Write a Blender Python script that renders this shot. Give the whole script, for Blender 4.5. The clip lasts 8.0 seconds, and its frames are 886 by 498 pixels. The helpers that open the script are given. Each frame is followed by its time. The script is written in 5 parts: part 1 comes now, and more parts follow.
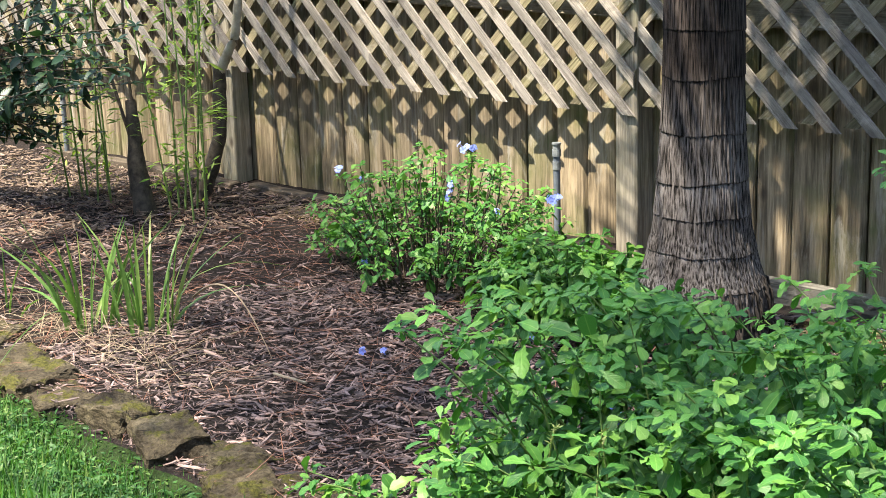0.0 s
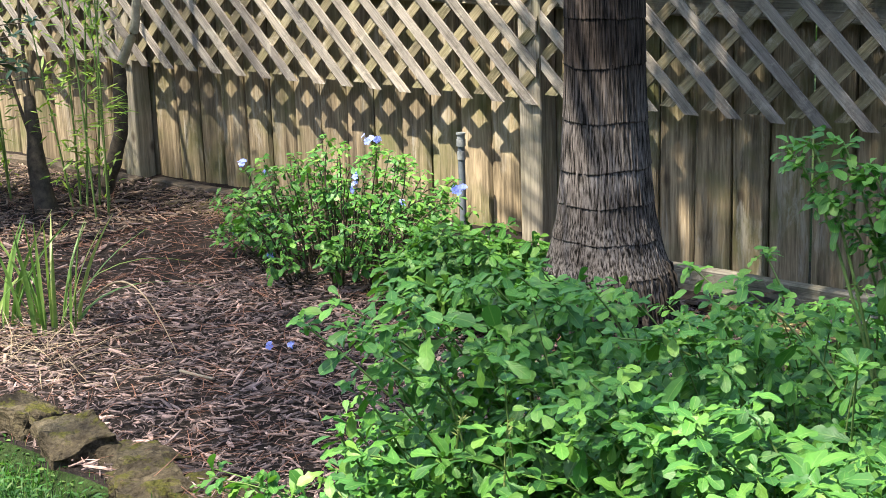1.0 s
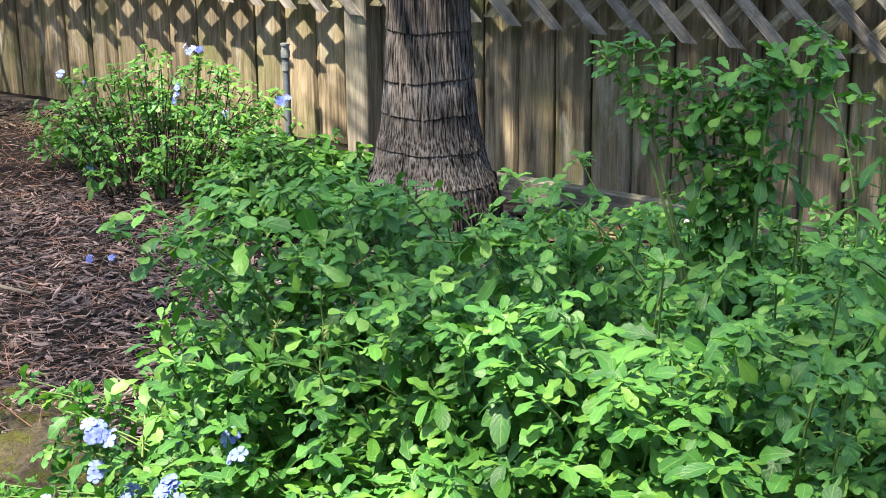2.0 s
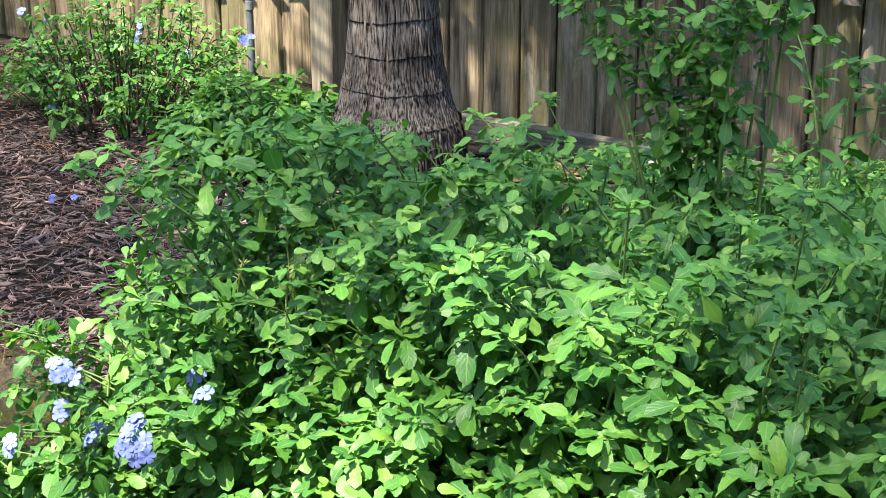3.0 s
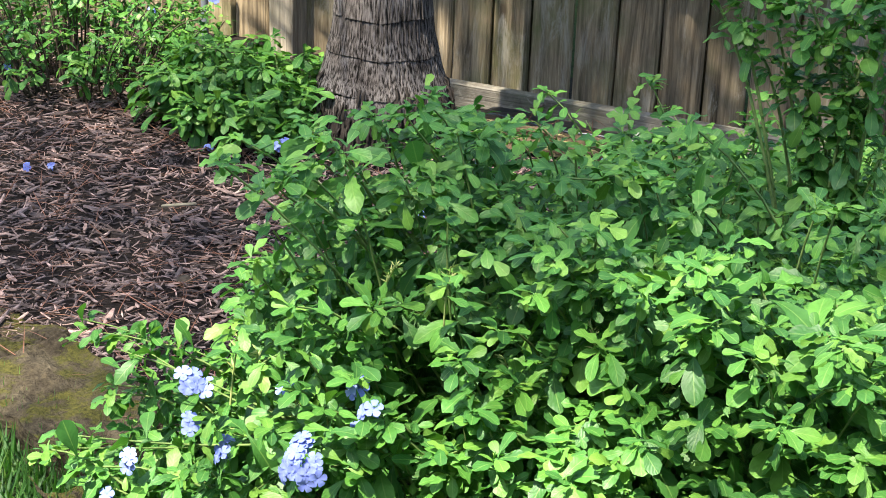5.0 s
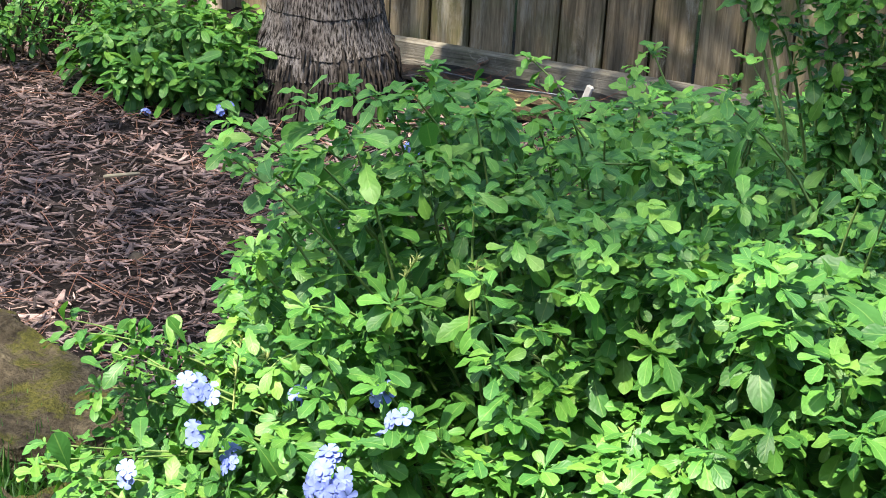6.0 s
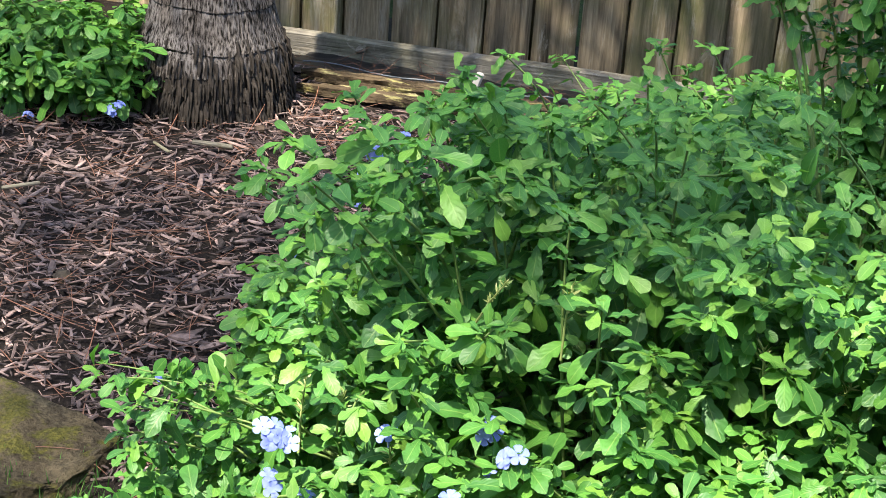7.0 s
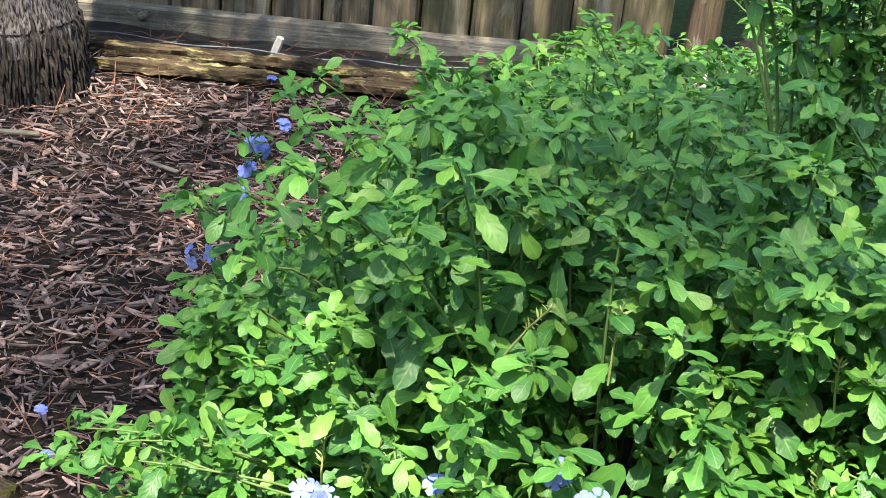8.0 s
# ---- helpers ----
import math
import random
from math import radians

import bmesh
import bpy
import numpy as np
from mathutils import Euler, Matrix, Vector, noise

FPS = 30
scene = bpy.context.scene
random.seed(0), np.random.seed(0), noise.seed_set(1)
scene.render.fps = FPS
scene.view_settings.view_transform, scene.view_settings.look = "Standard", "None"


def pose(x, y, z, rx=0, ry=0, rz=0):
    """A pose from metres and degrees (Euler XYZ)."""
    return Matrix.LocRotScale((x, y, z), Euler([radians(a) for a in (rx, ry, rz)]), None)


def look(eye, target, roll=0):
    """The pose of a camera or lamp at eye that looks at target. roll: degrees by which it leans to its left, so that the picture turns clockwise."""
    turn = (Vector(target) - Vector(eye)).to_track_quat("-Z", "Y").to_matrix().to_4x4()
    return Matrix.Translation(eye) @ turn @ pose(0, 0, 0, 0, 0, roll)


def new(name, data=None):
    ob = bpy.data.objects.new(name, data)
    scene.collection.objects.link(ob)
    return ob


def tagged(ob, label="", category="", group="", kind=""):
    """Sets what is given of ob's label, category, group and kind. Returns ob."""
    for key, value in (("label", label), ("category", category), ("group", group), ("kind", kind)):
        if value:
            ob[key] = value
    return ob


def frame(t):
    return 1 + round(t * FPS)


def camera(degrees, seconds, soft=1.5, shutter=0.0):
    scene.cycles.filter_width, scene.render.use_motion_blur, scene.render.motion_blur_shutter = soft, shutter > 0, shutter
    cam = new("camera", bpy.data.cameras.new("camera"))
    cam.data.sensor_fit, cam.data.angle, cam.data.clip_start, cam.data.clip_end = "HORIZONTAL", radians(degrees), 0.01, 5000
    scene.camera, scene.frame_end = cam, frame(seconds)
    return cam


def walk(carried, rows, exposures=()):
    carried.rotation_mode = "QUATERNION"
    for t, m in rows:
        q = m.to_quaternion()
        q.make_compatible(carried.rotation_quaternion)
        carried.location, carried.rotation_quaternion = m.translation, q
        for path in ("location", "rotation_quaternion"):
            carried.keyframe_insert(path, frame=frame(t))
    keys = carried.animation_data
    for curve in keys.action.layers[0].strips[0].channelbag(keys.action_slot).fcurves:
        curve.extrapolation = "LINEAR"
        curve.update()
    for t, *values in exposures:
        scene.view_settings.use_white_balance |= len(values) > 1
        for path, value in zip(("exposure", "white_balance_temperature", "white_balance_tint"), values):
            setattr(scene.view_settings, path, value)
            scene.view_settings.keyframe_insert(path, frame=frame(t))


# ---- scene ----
cam = camera(31.0, 8.0, soft=0.5)
PATH = [
    (0, (2.627, -4.468, 1.422), (1.303, -3.053, 0.926), -1.7),
    (0.5, (2.627, -4.458, 1.423), (1.35, -3.003, 0.922), -2.4),
    (1, (2.627, -4.455, 1.422), (1.391, -2.968, 0.911), -2.0),
    (1.5, (2.63, -4.446, 1.41), (1.448, -2.937, 0.836), -1.9),
    (2, (2.648, -4.44, 1.402), (1.595, -2.855, 0.787), -0.7),
    (2.2, (2.652, -4.437, 1.403), (1.621, -2.843, 0.773), -0.7),
    (3.3, (2.637, -4.45, 1.4), (1.638, -2.863, 0.704), 0.3),
    (3.5, (2.61, -4.454, 1.404), (1.61, -2.87, 0.703), 0.6),
    (4, (2.437, -4.511, 1.419), (1.459, -2.921, 0.701), 1.5),
    (4.2, (2.342, -4.56, 1.435), (1.435, -2.931, 0.712), 2.1),
    (5.3, (2.161, -4.486, 1.412), (1.356, -2.819, 0.655), 1.9),
    (5.5, (2.118, -4.462, 1.416), (1.324, -2.795, 0.649), 1.7),
    (6, (1.985, -4.45, 1.412), (1.311, -2.749, 0.603), 2.8),
    (6.5, (1.754, -4.487, 1.426), (1.315, -2.713, 0.612), 4.6),
    (7, (1.589, -4.447, 1.4), (1.204, -2.665, 0.576), 4.2),
    (7.5, (1.41, -4.337, 1.39), (1.143, -2.557, 0.518), 4.6),
    (8, (1.18, -4.305, 1.386), (1.209, -2.502, 0.52), 6.0),
]
walk(cam, [(t, look(e, g, r)) for t, e, g, r in PATH], [(0, 1.95, 6900, 7), (8, 1.95, 6900, 7)])

# ---- world, sun, exposure ----
SUN = Vector((-0.13, -0.42, 0.90)).normalized()
world = bpy.data.worlds.new("sky")
scene.world = world
world.use_nodes = True
wn = world.node_tree.nodes
sky = wn.new("ShaderNodeTexSky")
sky.sky_type, sky.sun_disc = "NISHITA", False
sky.sun_elevation, sky.sun_rotation = math.asin(SUN.z), math.atan2(SUN.x, SUN.y)
world.node_tree.links.new(sky.outputs[0], wn["Background"].inputs[0])
wn["Background"].inputs[1].default_value = 0.145
sun = new("sun", bpy.data.lights.new("sun", "SUN"))
sun.data.energy, sun.data.angle, sun.data.color = 5.0, radians(0.7), (1.0, 0.94, 0.84)
sun.matrix_world = look(SUN * 30, (0, 0, 0))

# ---- materials ----


def material(name, rough=0.7, spec=0.3):
    m = bpy.data.materials.new(name)
    m.use_nodes = True
    b = m.node_tree.nodes["Principled BSDF"]
    b.inputs["Roughness"].default_value = rough
    b.inputs["Specular IOR Level"].default_value = spec
    return m, m.node_tree.nodes, m.node_tree.links, b


def node(nt, kind, **values):
    n = nt.new(kind)
    for key, value in values.items():
        n.inputs[key.replace("_", " ")].default_value = value
    return n


def ramp(nt, lk, source, stops):
    r = nt.new("ShaderNodeValToRGB")
    e = r.color_ramp.elements
    while len(e) < len(stops):
        e.new(0.5)
    for i, (p, c) in enumerate(stops):
        e[i].position, e[i].color = p, (*c, 1)
    lk.new(source, r.inputs[0])
    return r.outputs[0]


def mix(nt, lk, a, b, fac, mode="MIX"):
    n = nt.new("ShaderNodeMix")
    n.data_type, n.blend_type = "RGBA", mode
    for sock, v in ((n.inputs[0], fac), (n.inputs[6], a), (n.inputs[7], b)):
        if isinstance(v, (int, float)):
            sock.default_value = v
        elif isinstance(v, tuple):
            sock.default_value = (*v, 1)
        else:
            lk.new(v, sock)
    return n.outputs[2]


def calc(nt, lk, op, a, b=0.0, clamp=False):
    n = nt.new("ShaderNodeMath")
    n.operation, n.use_clamp = op, clamp
    for sock, v in zip(n.inputs, (a, b)):
        if isinstance(v, (int, float)):
            sock.default_value = v
        else:
            lk.new(v, sock)
    return n.outputs[0]


def coords(nt, lk, scale=(1, 1, 1), shuffle=True, kind="Object"):
    """Texture coordinates, scaled, shifted by each object's own random number."""
    c, m = nt.new("ShaderNodeTexCoord"), nt.new("ShaderNodeMapping")
    m.inputs["Scale"].default_value = scale
    lk.new(c.outputs[kind], m.inputs[0])
    if shuffle:
        info, comb = nt.new("ShaderNodeObjectInfo"), nt.new("ShaderNodeCombineXYZ")
        for i, k in enumerate((37.0, 17.0, 51.0)):
            lk.new(calc(nt, lk, "MULTIPLY", info.outputs["Random"], k), comb.inputs[i])
        lk.new(comb.outputs[0], m.inputs["Location"])
    return m.outputs[0]


def noise_at(nt, lk, vec, scale, detail=4.0, rough=0.6, distort=0.0):
    n = node(nt, "ShaderNodeTexNoise", Scale=scale, Detail=detail, Roughness=rough, Distortion=distort)
    lk.new(vec, n.inputs["Vector"])
    return n.outputs["Fac"]


def bumped(nt, lk, b, height, strength=0.4, distance=0.01):
    n = node(nt, "ShaderNodeBump", Strength=strength, Distance=distance)
    lk.new(height, n.inputs["Height"])
    lk.new(n.outputs[0], b.inputs["Normal"])


def weathered_wood(name, dark, light, algae=(0.12, 0.135, 0.05), algae_amount=0.5, axis=2):
    m, nt, lk, b = material(name, 0.85, 0.2)
    s = [14.0, 14.0, 14.0]
    s[axis] = 0.9
    grain = noise_at(nt, lk, coords(nt, lk, tuple(s)), 3.0, 6, 0.65, 0.6)
    fine = [60.0, 60.0, 60.0]
    fine[axis] = 2.0
    streak = noise_at(nt, lk, coords(nt, lk, tuple(fine)), 3.0, 3, 0.6)
    blotch = noise_at(nt, lk, coords(nt, lk), 4.0, 4, 0.6)
    base = ramp(nt, lk, grain, [(0.28, dark), (0.72, light)])
    base = mix(nt, lk, base, ramp(nt, lk, streak, [(0.35, (0.35, 0.33, 0.3)), (0.62, (1, 1, 1))]), 0.5, "MULTIPLY")
    green = ramp(nt, lk, blotch, [(0.45, (0, 0, 0)), (0.68, (1, 1, 1))])
    base = mix(nt, lk, base, algae, calc(nt, lk, "MULTIPLY", green, algae_amount))
    info = nt.new("ShaderNodeObjectInfo")
    tone = ramp(nt, lk, info.outputs["Random"], [(0.0, (0.68, 0.65, 0.63)), (0.5, (0.9, 0.88, 0.85)), (1.0, (1.15, 1.1, 1.02))])
    base = mix(nt, lk, base, tone, 1.0, "MULTIPLY")
    # knots, long in the grain
    v = node(nt, "ShaderNodeTexVoronoi", Scale=3.2)
    ks = [1.6, 1.6, 1.6]
    ks[axis] = 1.0
    lk.new(coords(nt, lk, tuple(ks)), v.inputs["Vector"])
    knot = ramp(nt, lk, v.outputs["Distance"], [(0.05, (1, 1, 1)), (0.11, (0, 0, 0))])
    base = mix(nt, lk, base, (0.06, 0.04, 0.028), calc(nt, lk, "MULTIPLY", knot, 0.75))
    pale = noise_at(nt, lk, coords(nt, lk, (5, 5, 5) if axis == 0 else (5, 5, 0.9)), 2.2, 6, 0.75, 1.2)
    base = mix(nt, lk, base, (0.42, 0.38, 0.32), calc(nt, lk, "MULTIPLY", ramp(nt, lk, pale, [(0.54, (0, 0, 0)), (0.66, (1, 1, 1))]), 0.55))
    damp = noise_at(nt, lk, coords(nt, lk, (9, 9, 9 if axis == 0 else 1.2)), 1.6, 5, 0.7)
    base = mix(nt, lk, base, (0.045, 0.038, 0.03), calc(nt, lk, "MULTIPLY", ramp(nt, lk, damp, [(0.52, (0, 0, 0)), (0.72, (1, 1, 1))]), 0.6))
    lk.new(base, b.inputs["Base Color"])
    bumped(nt, lk, b, calc(nt, lk, "ADD", grain, streak), 0.8, 0.005)
    return m


PICKET = weathered_wood("weathered_picket_wood", (0.060, 0.046, 0.031), (0.52, 0.42, 0.29), algae_amount=0.75)
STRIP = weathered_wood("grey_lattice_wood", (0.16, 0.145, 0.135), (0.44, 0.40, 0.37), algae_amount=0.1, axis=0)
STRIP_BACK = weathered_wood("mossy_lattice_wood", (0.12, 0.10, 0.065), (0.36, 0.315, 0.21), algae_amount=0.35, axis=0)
OLD_POST = weathered_wood("dark_post_wood", (0.03, 0.022, 0.016), (0.14, 0.105, 0.078), algae_amount=0.3)
POST = weathered_wood("grey_post_wood", (0.18, 0.16, 0.13), (0.55, 0.49, 0.40), algae_amount=0.35)
BOARD = weathered_wood("grey_board_wood", (0.17, 0.155, 0.13), (0.36, 0.33, 0.28), algae_amount=0.3, axis=0)


def rotten_wood():
    m, nt, lk, b = material("rotten_lichen_wood", 0.95, 0.1)
    grain = noise_at(nt, lk, coords(nt, lk, (2, 26, 26)), 3, 6, 0.7, 0.8)
    patch = noise_at(nt, lk, coords(nt, lk, (3, 9, 9)), 2.5, 5, 0.7)
    base = ramp(nt, lk, grain, [(0.3, (0.022, 0.016, 0.011)), (0.7, (0.13, 0.095, 0.06))])
    lichen = ramp(nt, lk, patch, [(0.55, (0, 0, 0)), (0.66, (0.85, 0.85, 0.85))])
    tint = ramp(nt, lk, grain, [(0.3, (0.34, 0.27, 0.06)), (0.7, (0.48, 0.47, 0.28))])
    lk.new(mix(nt, lk, base, tint, lichen), b.inputs["Base Color"])
    bumped(nt, lk, b, grain, 0.9, 0.01)
    return m


ROTTEN = rotten_wood()


def palm_bark():
    m, nt, lk, b = material("palm_bark", 0.9, 0.15)
    fibre = noise_at(nt, lk, coords(nt, lk, (1, 1, 0.05), False), 190, 4, 0.6)
    blotch = noise_at(nt, lk, coords(nt, lk, (1, 1, 1.6), False), 7, 5, 0.65)
    base = ramp(nt, lk, fibre, [(0.38, (0.008, 0.007, 0.006)), (0.46, (0.068, 0.060, 0.056)), (0.60, (0.20, 0.183, 0.177))])
    shade = ramp(nt, lk, blotch, [(0.34, (0.40, 0.36, 0.33)), (0.60, (1, 1, 1))])
    base = mix(nt, lk, base, shade, 0.8, "MULTIPLY")
    info = nt.new("ShaderNodeObjectInfo")
    tone = ramp(nt, lk, info.outputs["Random"], [(0.0, (0.75, 0.72, 0.71)), (1.0, (1.15, 1.13, 1.13))])
    base = mix(nt, lk, base, tone, 1.0, "MULTIPLY")
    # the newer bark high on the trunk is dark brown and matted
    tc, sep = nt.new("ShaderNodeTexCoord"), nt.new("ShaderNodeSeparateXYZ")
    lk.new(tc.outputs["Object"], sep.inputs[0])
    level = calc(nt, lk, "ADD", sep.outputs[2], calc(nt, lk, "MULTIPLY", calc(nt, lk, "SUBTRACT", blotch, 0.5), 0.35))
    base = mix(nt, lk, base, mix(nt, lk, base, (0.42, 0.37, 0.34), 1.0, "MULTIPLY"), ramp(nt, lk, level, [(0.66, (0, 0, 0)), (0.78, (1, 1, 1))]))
    lk.new(base, b.inputs["Base Color"])
    bumped(nt, lk, b, fibre, 1.0, 0.006)
    return m


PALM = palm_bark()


def leaf_material(name, stops, vein=(0.30, 0.46, 0.13), through_light=0.27, rough=0.47):
    m, nt, lk, b = material(name, rough, 0.42)
    geo, info = nt.new("ShaderNodeNewGeometry"), nt.new("ShaderNodeObjectInfo")
    rnd = calc(nt, lk, "FRACT", calc(nt, lk, "ADD", geo.outputs["Random Per Island"], info.outputs["Random"]))
    base = ramp(nt, lk, rnd, stops)
    uv = nt.new("ShaderNodeUVMap")
    sep = nt.new("ShaderNodeSeparateXYZ")
    lk.new(uv.outputs[0], sep.inputs[0])
    off = calc(nt, lk, "ABSOLUTE", calc(nt, lk, "SUBTRACT", sep.outputs[1], 0.5))
    rib = ramp(nt, lk, off, [(0.0, (1, 1, 1)), (0.05, (0, 0, 0))])
    base = mix(nt, lk, base, vein, calc(nt, lk, "MULTIPLY", rib, 0.45))
    side_vein = calc(nt, lk, "SINE", calc(nt, lk, "ADD", calc(nt, lk, "MULTIPLY", sep.outputs[0], 42.0), calc(nt, lk, "MULTIPLY", off, -26.0)))
    base = mix(nt, lk, base, ramp(nt, lk, side_vein, [(0.0, (0.92, 0.93, 0.9)), (0.75, (1, 1, 1)), (0.97, (1.2, 1.18, 1.1))]), 0.16, "MULTIPLY")
    mottle = noise_at(nt, lk, coords(nt, lk, (1, 1, 1), False), 60, 3, 0.6)
    base = mix(nt, lk, base, ramp(nt, lk, mottle, [(0.3, (0.7, 0.72, 0.6)), (0.7, (1.12, 1.1, 1.05))]), 0.7, "MULTIPLY")
    lk.new(base, b.inputs["Base Color"])
    t = nt.new("ShaderNodeBsdfTranslucent")
    lk.new(mix(nt, lk, base, (1.05, 1.2, 0.6), 1.0, "MULTIPLY"), t.inputs[0])
    ms = nt.new("ShaderNodeMixShader")
    ms.inputs[0].default_value = through_light
    lk.new(b.outputs[0], ms.inputs[1])
    lk.new(t.outputs[0], ms.inputs[2])
    lk.new(ms.outputs[0], nt["Material Output"].inputs[0])
    side = noise_at(nt, lk, coords(nt, lk, (1, 1, 1), False), 160, 2, 0.5)
    bumped(nt, lk, b, calc(nt, lk, "ADD", side, calc(nt, lk, "MULTIPLY", side_vein, 0.25)), 0.18, 0.002)
    return m


LEAF = leaf_material("plumbago_leaf", [(0.0, (0.045, 0.155, 0.036)), (0.5, (0.075, 0.225, 0.044)), (0.85, (0.110, 0.285, 0.050)), (1.0, (0.16, 0.335, 0.060))])
SHOOT_LEAF = leaf_material("young_leaf", [(0.0, (0.11, 0.28, 0.05)), (1.0, (0.19, 0.36, 0.065))])
CANE_LEAF = leaf_material("cane_leaf", [(0.0, (0.16, 0.30, 0.05)), (1.0, (0.36, 0.47, 0.10))], (0.4, 0.5, 0.15), 0.4)
BUD = leaf_material("pale_bud", [(0.0, (0.26, 0.36, 0.12)), (1.0, (0.48, 0.5, 0.22))])
DARK_LEAF = leaf_material("dark_glossy_leaf", [(0.0, (0.010, 0.030, 0.016)), (1.0, (0.026, 0.066, 0.027))], (0.05, 0.09, 0.035), 0.15, 0.42)
BLADE = leaf_material("iris_blade", [(0.0, (0.075, 0.16, 0.04)), (0.7, (0.16, 0.28, 0.075)), (1.0, (0.30, 0.33, 0.12))], (0.16, 0.26, 0.07), 0.3, 0.4)
GRASS = leaf_material("grass_blade", [(0.0, (0.026, 0.09, 0.02)), (0.7, (0.056, 0.165, 0.032)), (1.0, (0.16, 0.24, 0.07))], (0.15, 0.36, 0.07), 0.4, 0.5)
CROWN = leaf_material("tree_leaf", [(0.0, (0.03, 0.09, 0.02)), (1.0, (0.07, 0.16, 0.03))])
# much brighter than CROWN: sunlight is put into the leaf colour
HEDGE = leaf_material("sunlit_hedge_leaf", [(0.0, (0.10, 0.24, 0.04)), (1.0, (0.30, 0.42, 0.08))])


def plain(name, low, high, scale=40.0, rough=0.8, spec=0.3, bump=0.3, islands=False):
    m, nt, lk, b = material(name, rough, spec)
    n = noise_at(nt, lk, coords(nt, lk), scale, 5, 0.65)
    base = ramp(nt, lk, n, [(0.3, low), (0.7, high)])
    if islands:
        geo, info = nt.new("ShaderNodeNewGeometry"), nt.new("ShaderNodeObjectInfo")
        rnd = calc(nt, lk, "FRACT", calc(nt, lk, "ADD", geo.outputs["Random Per Island"], info.outputs["Random"]))
        base = mix(nt, lk, base, ramp(nt, lk, rnd, islands), 1.0, "MULTIPLY")
    lk.new(base, b.inputs["Base Color"])
    bumped(nt, lk, b, n, bump, 0.004)
    return m


STEM = plain("green_stem", (0.09, 0.16, 0.04), (0.20, 0.28, 0.09), 60)
ROOT = plain("dark_root_mass", (0.006, 0.005, 0.0045), (0.044, 0.034, 0.028), 60, bump=1.0)
WOODY = plain("brown_stem", (0.035, 0.026, 0.018), (0.11, 0.085, 0.06), 50)
BARK = plain("tree_bark", (0.022, 0.018, 0.014), (0.10, 0.08, 0.062), 35, bump=0.8)
PETAL = plain("blue_petal", (0.165, 0.22, 0.56), (0.235, 0.295, 0.645), 90, 0.6, 0.2, 0.05,
              [(0.0, (0.8, 0.8, 1.0)), (1.0, (1.15, 1.12, 1.02))])
LITTER = plain("dry_leaf_litter", (0.11, 0.078, 0.06), (0.27, 0.20, 0.155), 60, 0.8, 0.25, 0.3, [(0.0, (0.45, 0.42, 0.4)), (0.6, (1, 0.97, 0.95)), (1.0, (1.35, 1.35, 1.3))])
STRAW = plain("dry_straw", (0.18, 0.135, 0.09), (0.34, 0.27, 0.19), 60, 0.7, 0.3, 0.2, [(0.0, (0.6, 0.6, 0.6)), (1.0, (1.2, 1.2, 1.2))])
MOSS = plain("yellow_moss", (0.16, 0.15, 0.03), (0.36, 0.32, 0.09), 30, 0.9, 0.2, 0.3)
CHIP = plain("mulch_chip", (0.088, 0.064, 0.058), (0.285, 0.218, 0.200), 70, 0.7, 0.35, 0.4,
             [(0.0, (0.18, 0.17, 0.17)), (0.4, (0.6, 0.56, 0.57)), (0.7, (1.15, 1.1, 1.14)), (0.88, (1.4, 1.22, 1.15)), (1.0, (2.1, 1.95, 1.9))])
NEEDLE = plain("pine_needle", (0.12, 0.056, 0.040), (0.25, 0.13, 0.09), 50, 0.6, 0.3, 0.1, [(0.0, (0.5, 0.5, 0.5)), (1.0, (1.3, 1.2, 1.1))])
PIPE = plain("grey_plastic_pipe", (0.09, 0.105, 0.125), (0.15, 0.17, 0.19), 30, 0.45, 0.4, 0.05)
BRASS = plain("grey_metal_cap", (0.13, 0.14, 0.15), (0.26, 0.27, 0.27), 60, 0.4, 0.5, 0.05)
PLASTIC = plain("black_plastic_sheet", (0.008, 0.008, 0.009), (0.02, 0.02, 0.022), 12, 0.45, 0.4, 0.5)
BRICK = plain("brown_brick", (0.10, 0.055, 0.04), (0.22, 0.13, 0.10), 40, 0.9, 0.2, 0.5)
CONCRETE = plain("pale_concrete", (0.30, 0.28, 0.27), (0.46, 0.44, 0.42), 30, 0.9, 0.2, 0.4)


